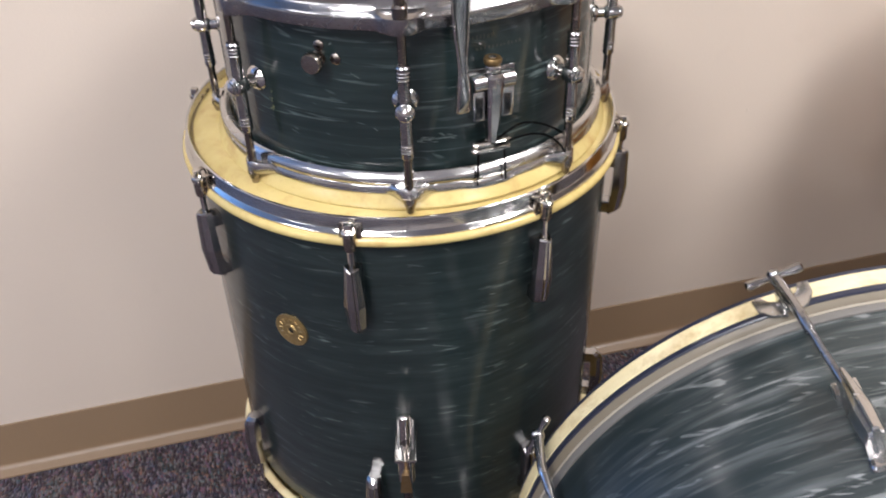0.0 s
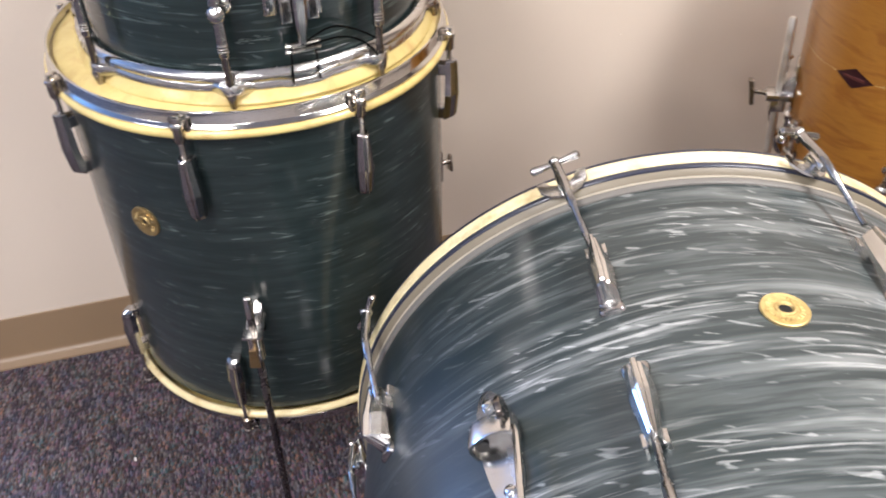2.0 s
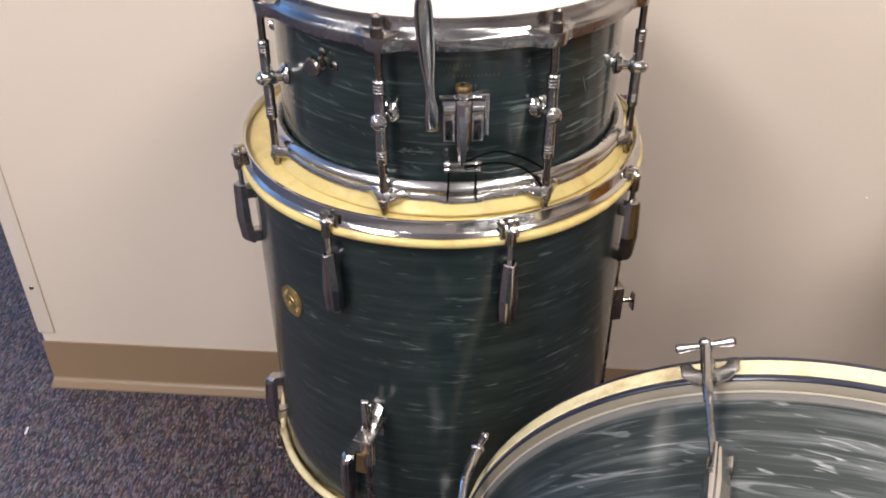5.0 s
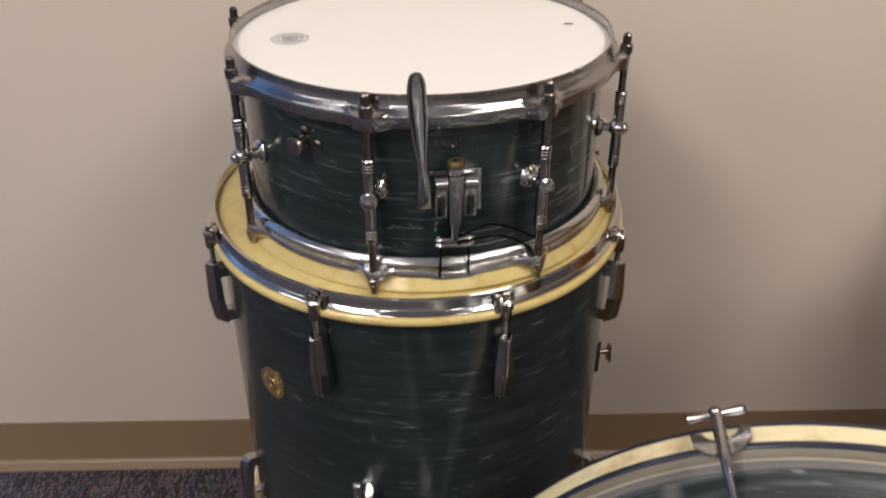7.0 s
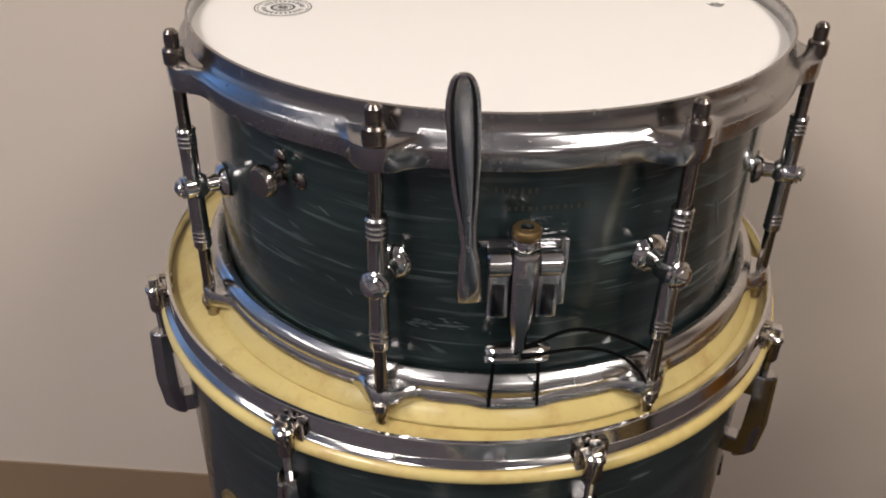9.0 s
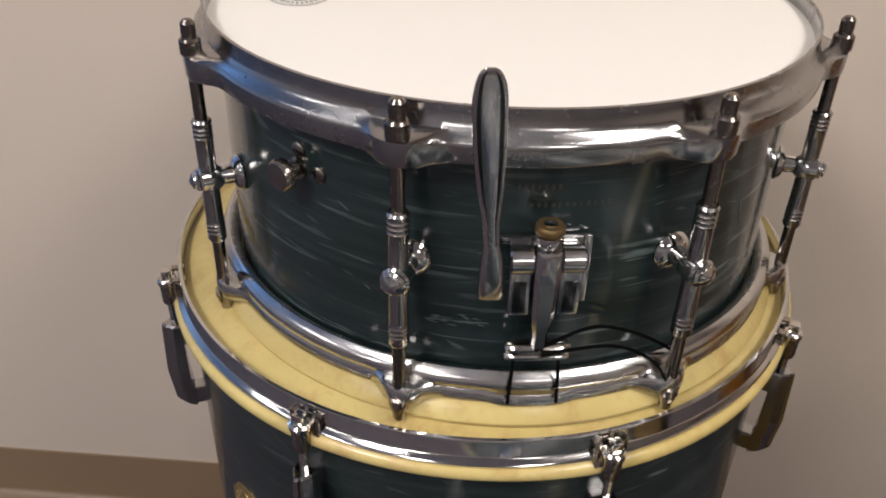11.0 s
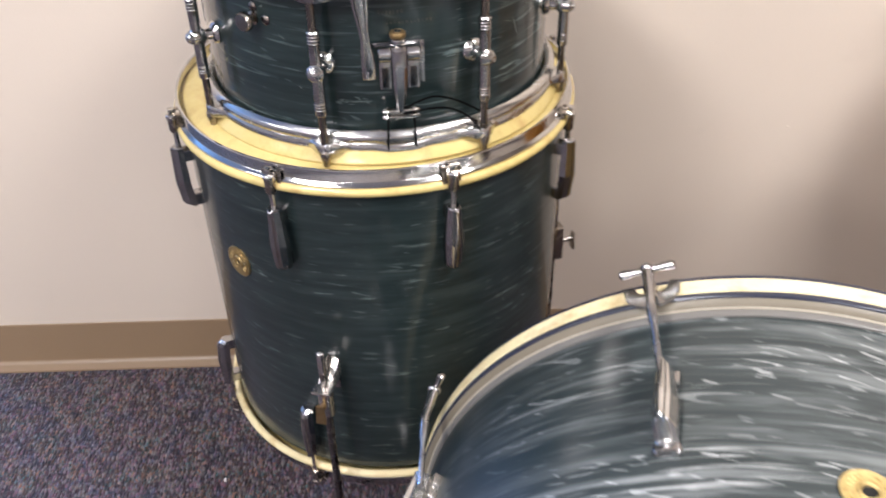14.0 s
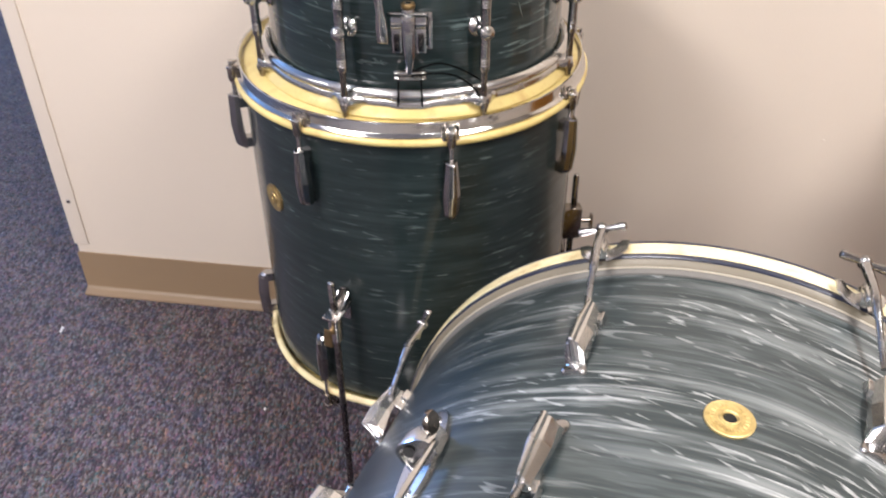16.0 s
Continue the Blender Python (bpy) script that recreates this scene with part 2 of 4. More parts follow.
WHITE_HEAD = paint("coated_white_head", (0.81, 0.77, 0.705), 0.62, 900.0, 0.02, 0.0003)
BLUE = paint("navy_lacquer", (0.016, 0.020, 0.040), 0.28, 300.0, 0.1)
CARPET = carpet()
WALL = paint("beige_wall_paint", (0.70, 0.60, 0.50), 0.5, 260.0, 0.03)
CEIL = paint("white_ceiling_tile", (0.78, 0.76, 0.72), 0.9, 120.0, 0.05, 0.002)
VINYL = paint("brown_vinyl_base", (0.235, 0.159, 0.095), 0.42, 160.0, 0.05)
GUARD = paint("ivory_corner_guard", (0.66, 0.57, 0.485), 0.45, 200.0, 0.04)
HOOP_CHROME = chrome("dulled_hoop_chrome", (0.38, 0.37, 0.366), 0.46, 0.75)
SATIN = chrome("satin_chrome", (0.58, 0.57, 0.555), 0.44, 0.4)
LEG_CHROME = chrome("pale_worn_chrome", (0.74, 0.72, 0.69), 0.95, 0.2)
CHROME_SHADE = chrome("chrome_shade", (0.085, 0.080, 0.080), 0.30, 0.5)
BRASS = brass("aged_brass", (0.42, 0.30, 0.13), 0.35)
OLD_BRASS = brass("dark_tarnished_brass", (0.24, 0.16, 0.07), 0.36)
GOLD = brass("gold_badge", (0.62, 0.48, 0.21), 0.5)
WOOD = maple()
BLACK = plain("black_cord", (0.003, 0.003, 0.003), 1.0)
BLACK.node_tree.nodes["Principled BSDF"].inputs["Specular IOR Level"].default_value = 0.05
DARK = plain("black_rubber_and_hole_shade", (0.018, 0.017, 0.017), 0.75)
INK = plain("black_ink", (0.07, 0.07, 0.075), 0.7)
GILT = plain("worn_gilt_marking", (0.030, 0.030, 0.020), 0.5)
SCUFF = plain("pale_scuff", (0.070, 0.092, 0.088), 0.45)
OLD_FLAKE = plain("yellowed_flake", (0.12, 0.125, 0.055), 0.5)
SCRAP = plain("white_paper", (0.75, 0.73, 0.70), 0.8)
DIFFUSER = plain("lit_diffuser", (0.85, 0.83, 0.80), 0.6, 0.0, 2.2)
FOIL = plain("red_foil", (0.09, 0.026, 0.022), 0.4)
RED = plain("burgundy_foil", (0.035, 0.010, 0.012), 0.3)


# ---- mesh helpers ----
def finish(bm, name, material, smooth=38):
    me = bpy.data.meshes.new(name)
    bmesh.ops.recalc_face_normals(bm, faces=bm.faces)
    bm.to_mesh(me)
    bm.free()
    me.materials.append(material)
    if smooth:
        me.shade_smooth()
        me.set_sharp_from_angle(angle=radians(smooth))
    return me


def part(name, bm, material, parent, label="", m=None, smooth=38):
    """Links a bmesh, or a mesh made before, as one object under a thing or a part."""
    me = bm if isinstance(bm, bpy.types.Mesh) else finish(bm, name, material, smooth)
    ob = new(name, me)
    ob.parent = parent
    if m is not None:
        ob.matrix_basis = m
    return tagged(ob, label)


def box(bm, lo, hi, bevel=0.0, m=None):
    made = bmesh.ops.create_cube(bm, size=1.0)["verts"]
    for v in made:
        v.co = Vector([a + (b - a) * (c + 0.5) for a, b, c in zip(lo, hi, v.co)])
    if bevel:
        edges = list({e for v in made for e in v.link_edges})
        out = bmesh.ops.bevel(bm, geom=edges, offset=bevel, segments=2, profile=0.6, affect="EDGES")
        made = list({v for f in out["faces"] for v in f.verts} | {v for v in made if v.is_valid})
    if m is not None:
        bmesh.ops.transform(bm, matrix=m, verts=made)
    return made


def lathe(bm, profile, n=128, closed=False, offset=None, m=None, start=0.0, sweep=360.0):
    """Turns a profile of (r, z) round z. offset(theta, i) gives (dr, dz). The UV map is in metres: round and up."""
    full = sweep > 359.9
    cols = n if full else n + 1
    rows = len(profile)
    uv = bm.loops.layers.uv.verify()
    grid = []
    for j in range(cols):
        a = start + sweep * j / n
        ca, sa = math.cos(radians(a)), math.sin(radians(a))
        line = []
        for i, (r, z) in enumerate(profile):
            dr, dz = offset(a % 360, i) if offset else (0, 0)
            p = Vector(((r + dr) * ca, (r + dr) * sa, z + dz))
            line.append(bm.verts.new(m @ p if m is not None else p))
        grid.append(line)
    along = [0.0]
    for (r0, z0), (r1, z1) in zip(profile, profile[1:]):
        along.append(along[-1] + math.hypot(r1 - r0, z1 - z0))
    big = max(r for r, _ in profile)
    pairs = list(range(rows - 1)) + ([rows - 1] if closed else [])
    for j in range(n):
        k = (j + 1) % cols
        for i in pairs:
            i2 = (i + 1) % rows
            f = bm.faces.new((grid[j][i], grid[k][i], grid[k][i2], grid[j][i2]))
            us = [radians(start + sweep * q / n) * big for q in (j, j + 1, j + 1, j)]
            for loop, u, vi in zip(f.loops, us, (i, i, i2, i2)):
                loop[uv].uv = (u, along[vi])
    return grid


def disc(bm, r, z, rings, n=96, sag=None):
    """A round skin with rings of faces, so that it can be dished."""
    prev = None
    top = bm.verts.new((0, 0, z + (sag(0) if sag else 0)))
    for k in range(1, rings + 1):
        rr = r * k / rings
        ring = [bm.verts.new((rr * math.cos(2 * math.pi * j / n), rr * math.sin(2 * math.pi * j / n), z + (sag(k / rings) if sag else 0))) for j in range(n)]
        for j in range(n):
            j2 = (j + 1) % n
            if prev is None:
                bm.faces.new((top, ring[j], ring[j2]))
            else:
                bm.faces.new((prev[j], ring[j], ring[j2], prev[j2]))
        prev = ring


def tube(bm, points, r, n=10, cap=True):
    """A round bar along points; r may be a list."""
    pts = [Vector(p) for p in points]
    radii = r if isinstance(r, (list, tuple)) else [r] * len(pts)
    up, rings = None, []
    for i, p in enumerate(pts):
        d = (pts[min(i + 1, len(pts) - 1)] - pts[max(i - 1, 0)]).normalized()
        if up is None:
            up = d.orthogonal().normalized()
        up = (up - d * up.dot(d)).normalized()
        side = d.cross(up)
        rings.append([bm.verts.new(p + radii[i] * (math.cos(2 * math.pi * k / n) * up + math.sin(2 * math.pi * k / n) * side)) for k in range(n)])
    for a, b in zip(rings, rings[1:]):
        for k in range(n):
            k2 = (k + 1) % n
            bm.faces.new((a[k], a[k2], b[k2], b[k]))
    if cap:
        bm.faces.new(rings[0][::-1])
        bm.faces.new(rings[-1])


def loft(bm, sections):
    """Closed sections of equal length, joined and capped."""
    rings = [[bm.verts.new(p) for p in s] for s in sections]
    n = len(rings[0])
    for a, b in zip(rings, rings[1:]):
        for k in range(n):
            k2 = (k + 1) % n
            bm.faces.new((a[k], a[k2], b[k2], b[k]))
    bm.faces.new(rings[0][::-1])
    bm.faces.new(rings[-1])


def spun(bm, profile, m=None, n=20):
    """A small turned piece along z, capped where the profile ends off the axis."""
    grid = lathe(bm, profile, n, m=m)
    for i in (0, -1):
        bm.faces.new([line[i] for line in grid])


def emboss(bm, r0, r1, z, h, count):
    """A ring of raised strokes, as of lettering too worn to read."""
    def lift(a, i):
        on = 1.0 if (a / 360 * count) % 1 < 0.62 and int(a / 360 * count * 0.5) % 6 != 5 else 0.0
        return 0.0, h * on if i in (1, 2) else 0.0
    lathe(bm, [(r0, z - 0.0006), (r0 + 0.0004, z), (r1 - 0.0004, z), (r1, z - 0.0006)], count * 6, offset=lift)


def bar(a, b, r, n=10):
    bm = bmesh.new()
    tube(bm, (a, b), r, n)
    return bm


def thing(name, label, category, m, group=""):
    ob = new(name)
    ob.empty_display_size = 0.1
    ob.matrix_world = m
    return tagged(ob, label, category, group)


def ring(theta, r, z, flip=False):
    """The pose on a drum whose axis is z: x outward, y along the rim."""
    a = radians(theta)
    m = Matrix.Translation((r * math.cos(a), r * math.sin(a), z)) @ Matrix.Rotation(a, 4, "Z")
    return m @ Matrix.Rotation(math.pi, 4, "X") if flip else m


# ---- room ----
def structure(name, bm, material, label, smooth=0):
    ob = new(name, finish(bm, name, material, smooth))
    return tagged(ob, label, kind="structure")


WALL_Y, WALL_END = 1.2075, -0.516
bm = bmesh.new()
box(bm, (-6.4, -6.2, -0.05), (4.6, 4.4, 0.0))
structure("floor", bm, CARPET, "short loop carpet flecked in navy, plum, rust and grey")
bm = bmesh.new()
box(bm, (WALL_END, WALL_Y, 0.0), (4.4, WALL_Y + 0.14, CEILING), 0.002)
structure("wall_back", bm, WALL, "smooth beige painted wall ending in an open corner", 30)
# unseen walls, added at a distance that suits the chrome's reflections
for name, lo, hi in (("wall_far", (-6.2, 4.2, 0), (4.4, 4.3, CEILING)), ("wall_left", (-6.3, -6.1, 0), (-6.2, 4.3, CEILING)),
                     ("wall_front", (-6.2, -6.1, 0), (4.4, -6.0, CEILING)), ("wall_right", (4.4, -6.1, 0), (4.5, 4.3, CEILING))):
    bm = bmesh.new()
    box(bm, lo, hi)
    structure(name, bm, WALL, "plain beige wall out of view, added to close the room")
# unseen ceiling, added to close the room from above
bm = bmesh.new()
box(bm, (-6.4, -6.2, CEILING), (4.6, 4.4, CEILING + 0.08))
structure("ceiling", bm, CEIL, "white ceiling out of view with assumed troffers")


def baseboard():
    """Vinyl cove base: thin flat face with a curved toe."""
    bm = bmesh.new()
    section = [(0.0, 0.1016), (-0.0025, 0.1012), (-0.003, 0.099), (-0.003, 0.0165), (-0.0038, 0.0132), (-0.0062, 0.0104), (-0.0105, 0.0080), (-0.0160, 0.0058), (-0.0205, 0.0036), (-0.0210, 0.0005), (0.0, 0.0005)]
    xs = [WALL_END - 0.003, 0.4, 4.39]
    rings = [[bm.verts.new((x, WALL_Y + y, z)) for y, z in section] for x in xs]
    for a, b in zip(rings, rings[1:]):
        for i in range(len(section)):
            i2 = (i + 1) % len(section)
            bm.faces.new((a[i], a[i2], b[i2], b[i]))
    bm.faces.new(rings[0])
    bm.faces.new(rings[-1][::-1])
    return bm


structure("baseboard", baseboard(), VINYL, "brown vinyl cove base along the beige wall", 40)
bm = bmesh.new()
box(bm, (WALL_END - 0.003, WALL_Y - 0.0034, 0.124), (WALL_END + 0.027, WALL_Y + 0.001, 2.3), 0.0010)
box(bm, (WALL_END - 0.003, WALL_Y - 0.0033, 0.124), (WALL_END - 0.0005, WALL_Y + 0.024, 2.3), 0.0008)
guard = structure("corner_trim", bm, GUARD, "ivory plastic corner guard screwed to the wall edge", 30)
bm = bmesh.new()
spun(bm, [(0.0002, 0.0026), (0.0032, 0.0021), (0.0048, 0.0)], pose(WALL_END + 0.012, WALL_Y - 0.003, 0.2285, 90))
part("screw", bm, CHROME, guard)


# unseen window surround, added round the blue lamp
bm = bmesh.new()
for lo, hi in (((-4.79, 4.15, 0.24), (-4.73, 4.2, 1.76)), ((-3.67, 4.15, 0.24), (-3.61, 4.2, 1.76)), ((-4.73, 4.15, 0.24), (-3.67, 4.2, 0.30)), ((-4.73, 4.15, 1.70), (-3.67, 4.2, 1.76))):
    box(bm, lo, hi, 0.004)
structure("window_1", bm, GUARD, "white window surround, unseen, assumed round the blue light", 30)


wall_back = bpy.data.objects["wall_back"]
bm = bmesh.new()
spun(bm, [(0.0024, 0.0), (0.0017, 0.0007), (0.0005, 0.0010)], pose(0.8762, WALL_Y - 0.0004, 0.474, 90), 10)
part("paint_blob", bm, WALL, wall_back, "small hardened drop of paint")


def troffer(x, y):
    lamp = thing("ceiling_light", "white recessed ceiling light, unseen and assumed, switched on", "ceiling light", pose(x, y, CEILING, 0, 0, 90), "ceiling troffers")
    bm = bmesh.new()
    for lo, hi in (((-0.61, -0.3, -0.03), (0.61, -0.275, -0.001)), ((-0.61, 0.275, -0.03), (0.61, 0.3, -0.001)), ((-0.61, -0.274, -0.03), (-0.585, 0.274, -0.001)), ((0.585, -0.274, -0.03), (0.61, 0.274, -0.001))):
        box(bm, lo, hi, 0.003)
    part("frame", bm, CEIL, lamp)
    bm = bmesh.new()
    box(bm, (-0.584, -0.273, -0.022), (0.584, 0.273, -0.014))
    part("diffuser", bm, DIFFUSER, lamp)


for x, y, _ in LIGHTS:
    troffer(x, y)


# ---- drum hardware ----
def lug_mesh(name, length, depth, width, material):
    """Long faceted lug: a ridge down the front, tapering away from the rod, on two feet. z = 0 at the rod end, x outward."""
    bm = bmesh.new()
    secs = []
    for k, w, d, inner in ((0.0, 0.60, 0.90, 0.40), (0.02, 0.66, 0.96, 0.38), (0.56, 1.0, 1.04, 0.36), (0.90, 0.84, 0.92, 0.28), (0.96, 0.78, 0.80, 0.28), (1.0, 0.66, 0.58, 0.28)):
        hw, dd, i = width * w, depth * d, depth * inner
        z = -length * k
        half = [(i, hw), (dd * 0.66, hw), (dd * 0.88, hw * 0.52), (dd * 0.90, hw * 0.30), (dd * 0.99, hw * 0.22), (dd, hw * 0.06)]
        secs.append([(x, -y, z) for x, y in half] + [(x, y, z) for x, y in half[::-1]])
    loft(bm, secs)
    box(bm, (-0.002, -width * 0.62, -length * 0.24), (depth * 0.42, width * 0.62, -length * 0.06), 0.0012)
    box(bm, (-0.002, -width * 0.60, -length * 0.99), (depth * 0.34, width * 0.60, -length * 0.80), 0.0012)
    return finish(bm, name, material, 8)


def bass_lug_mesh(name, length, material):
    """Diamond-shaped cast lug on a flange, ending in a bowl-shaped foot. z = 0 at the rod end, x outward."""
    bm = bmesh.new()
    secs = []
    for k, w, d in ((0.0, 0.0046, 0.0225), (0.02, 0.0054, 0.0240), (0.52, 0.0104, 0.0280), (0.87, 0.0090, 0.0268), (0.89, 0.0084, 0.0254), (0.965, 0.0088, 0.0065)):
        z = -length * k
        low = max(0.0005, 0.30 * d * min(1.0, (1.0 - k) * 3.0))
        half = [(low, w), (d * 0.46, w), (d * 0.78, w * 0.58), (d * 0.83, w * 0.32), (d * 0.97, w * 0.24), (d, w * 0.09)]
        secs.append([(x, -y, z) for x, y in half] + [(x, y, z) for x, y in half[::-1]])
    loft(bm, secs)
    box(bm, (-0.002, -0.0066, -length * 0.34), (0.0105, 0.0066, -length * 0.08), 0.0012)
    for s in (-1, 1):
        y0, y1 = sorted((s * 0.0052, s * 0.0095))
        box(bm, (-0.002, y0, -length * 0.16), (0.0075, y1, length * 0.02), 0.0012)
    return finish(bm, name, material, 7)


def bass_foot_mesh(name, length, material):
    """Shallow bowl-shaped foot of the bass lug."""
    bm = bmesh.new()
    secs = []
    for q, wide, d in ((0.88, 0.66, 0.004), (0.94, 0.84, 0.0048), (1.00, 0.94, 0.0046), (1.05, 0.98, 0.0052), (1.085, 0.94, 0.0050), (1.105, 0.86, 0.0012)):
        secs.append([(-0.001 + (d + 0.001) * max(0.0, math.sin(math.pi * k / 10)) ** 0.45, -0.0112 * wide * math.cos(math.pi * k / 10), -length * q) for k in range(11)])
    loft(bm, secs)
    return finish(bm, name, material, 60)


def key_rod_mesh(name, length, material, r=0.0028):
    """Tension rod with a square drum-key head, z = 0 under the head, shank going down."""
    bm = bmesh.new()
    tube(bm, ((0, 0, 0.001), (0, 0, -length)), r, 10)
    spun(bm, [(0.0058, -0.0005), (0.0066, 0.0008), (0.0066, 0.0036), (0.0052, 0.0048)], n=16)
    box(bm, (-0.0033, -0.0033, 0.004), (0.0033, 0.0033, 0.0115), 0.0011)
    return finish(bm, name, material, 30)


def clip_mesh(name, material, height, inward):
    """Hoop clip: a socket round the rod and two hooks bent over the edge of the band. x outward, z = 0 at the band's top edge."""
    bm = bmesh.new()
    spun(bm, [(0.0048, -0.020), (0.0056, -0.018), (0.0056, -0.004), (0.0048, -0.003)], n=16)
    for s in (-1, 1):
        y0, y1 = sorted((s * 0.0050, s * 0.0098))
        box(bm, (-inward - 0.0028, y0, -0.007), (-inward - 0.0008, y1, 0.003), 0.0006)
        box(bm, (-inward - 0.0028, y0, 0.0012), (-inward + 0.0062, y1, 0.0032), 0.0006)
        box(bm, (-inward + 0.0042, y0, -height), (-inward + 0.0062, y1, 0.003), 0.0006)
    box(bm, (-inward + 0.0042, -0.0095, -height), (-0.002, 0.0095, -height + 0.006), 0.0012)
    return finish(bm, name, material, 30)


# ---- floor tom ----
TOM_R, TOM_TOP, TOM_LOW = 0.2149, 0.7135, 0.304
TOM_ANGLES = [201.23, 245.6, 290.58, 336.18, 20.9, 65.9, 110.9, 155.9]
ROD_LIFT = [0.0011, 0.0009, 0.0020, -0.0040, 0, 0, 0, 0]
TOM_POSE = pose(0.2444, 0.9161, 0.72, -0.424, -0.208, 0) @ pose(0, 0, -0.72)


def floor_tom():
    tom = thing("floor_tom", "teal pearl floor tom with calfskin head and chrome lugs", "drum", TOM_POSE)
    bm = bmesh.new()
    lathe(bm, [(TOM_R - 0.007, TOM_LOW), (TOM_R, TOM_LOW), (TOM_R, 0.43), (TOM_R, 0.58), (TOM_R, TOM_TOP), (TOM_R - 0.007, TOM_TOP)], 144, start=90)
    part("shell", bm, TOM_WRAP, tom)
    rod_r = 0.2269
    for top in (True, False):
        s, z0 = (1, 0.7135) if top else (-1, 0.292)
        edge = z0 + s * 0.0185
        bm = bmesh.new()
        disc(bm, 0.2155, z0 + s * 0.0145, 14, 120, lambda k: -s * 0.006 * max(0.0, (k - 0.93) / 0.07) ** 2 + 0.0006 * math.sin(9 * k))
        part("top_head" if top else "bottom_head", bm, CALF, tom, "yellowed calfskin drum head with brown stains")
        bm = bmesh.new()
        prof = [(0.2207 + 0.0050 * math.cos(a), z0 - s * 0.0046 + 0.0050 * math.sin(a)) for a in (2 * math.pi * k / 14 for k in range(14))]
        lathe(bm, prof, 144, closed=True, offset=lambda a, i: (0.0006 * math.sin(radians(a * 5)), 0.0008 * math.sin(radians(a * 3 + 40))))
        part("skin_collar", bm, CALF if top else PALE_SKIN, tom, "cream skin tucked round the flesh hoop")
        bm = bmesh.new()
        prof = [(0.2156, z0 - s * 0.0008), (0.2210, z0 - s * 0.0008), (0.2222, z0 + s * 0.0006), (0.2224, z0 + s * 0.0022), (0.2214, z0 + s * 0.0038), (0.2194, z0 + s * 0.0050), (0.2186, z0 + s * 0.0062), (0.2190, edge - s * 0.0012), (0.2184, edge), (0.2164, edge), (0.2157, edge - s * 0.001)]
        lathe(bm, prof, 160, closed=True)
        part("hoop", bm, CHROME, tom, "flat chrome counter hoop with a thin bead")
    lug = lug_mesh("lug", 0.076, 0.0225, 0.0100, ROD_STEEL)
    rod = key_rod_mesh("tension_rod", 0.058, OLD_CHROME)
    clip = clip_mesh("hoop_clip", DULL_STEEL, 0.018, 0.0096)
    for k in range(8):
        a = TOM_ANGLES[k]
        part("lug", lug, None, tom, m=ring(a, TOM_R, 0.6865))
        r = part("tension_rod", rod, None, tom, m=ring(a, rod_r, 0.7190 + ROD_LIFT[k]))
        part("hoop_clip", clip, None, r, m=pose(0, 0, 0.0042))
        part("lug", lug, None, tom, m=ring(a, TOM_R, 0.326, True))
        r = part("tension_rod", rod, None, tom, m=ring(a, rod_r, 0.2775, True))
        part("hoop_clip", clip, None, r, m=pose(0, 0, 0.0042))
    # badge
    badge = bmesh.new()
    spun(badge, [(0.0185, -0.0015), (0.0185, 0.0008), (0.0172, 0.0012), (0.0165, 0.0009), (0.0075, 0.0010), (0.0068, 0.0022), (0.0040, 0.0022), (0.0034, 0.0006)], n=40)
    emboss(badge, 0.0096, 0.0145, 0.0009, 0.0008, 14)
    b = part("badge", badge, BRASS, tom, "round tarnished brass badge with a vent hole", ring(225.3, TOM_R + 0.0006, 0.5815) @ pose(0, 0, 0, 0, 90, 0) @ pose(0, 0, 0, 0, 0, 90))
    # flat black disc paints the shade inside the vent hole
    bm = bmesh.new()
    spun(bm, [(0.0033, 0.0007), (0.0012, 0.0007)], n=16)
    part("vent_hole", bm, DARK, b)
    # legs
    for k, (a, zc, rr) in enumerate(((255.1, 0.454, 0.2455), (15.0, 0.4420, 0.2365), (136.6, 0.441, 0.2484))):
        front = k == 0
        br = bmesh.new()
        if front:
            box(br, (0.002, -0.0108, 0.0150), (0.0445, 0.0108, 0.0182), 0.0012)
        spun(br, [(0.0062, -0.026), (0.0088, -0.024), (0.0094, 0.010), (0.0094, 0.0145), (0.0052, 0.0150)], pose(rr - TOM_R, 0, 0), 20)
        if not front:
            box(br, (0.006, -0.0095, -0.034), (0.0335, 0.0095, 0.0190), 0.002)
        bracket = part("leg_bracket", br, OLD_CHROME if front else DULL_STEEL, tom, "cast leg bracket bolted to the shell" if front else "dark cast leg bracket", ring(a, TOM_R, zc), 25)
        bm = bmesh.new()
        loft(bm, [[(-0.001, -w, zz), (0.0030, -w, zz), (0.0030, w, zz), (-0.001, w, zz)] for zz, w in ((0.038, 0.0040), (0.033, 0.0062), (0.022, 0.0076), (-0.004, 0.0076), (-0.012, 0.0062))])
        part("back_plate", bm, ROD_STEEL, bracket)
        if front:
            bm = bmesh.new()
            for y in (-0.0080, 0.0064):
                loft(bm, [[(0.002, yy, 0.032), (0.0050, yy, 0.034), (0.0140, yy, 0.027), (0.0300, yy, 0.018), (0.0300, yy, 0.012), (0.002, yy, 0.012)] for yy in (y, y + 0.0016)])
            part("gusset", bm, ROD_STEEL, bracket)
        bm = bmesh.new()
        q = pose(0, 0, 0) if front else pose(0, 0, -0.004)
        tube(bm, [q @ Vector(p) for p in ((0.036, 0, -0.004), (0.050, 0, -0.004))], 0.0034, 10)
        loft(bm, [[q @ Vector(p) for p in ((x, -w, zz), (x + 0.003, -w, zz), (x + 0.003, w, zz), (x, w, zz))] for x, w, zz in ((0.0495, 0.0036, 0.006), (0.0490, 0.0046, -0.004), (0.0495, 0.0058, -0.020))])
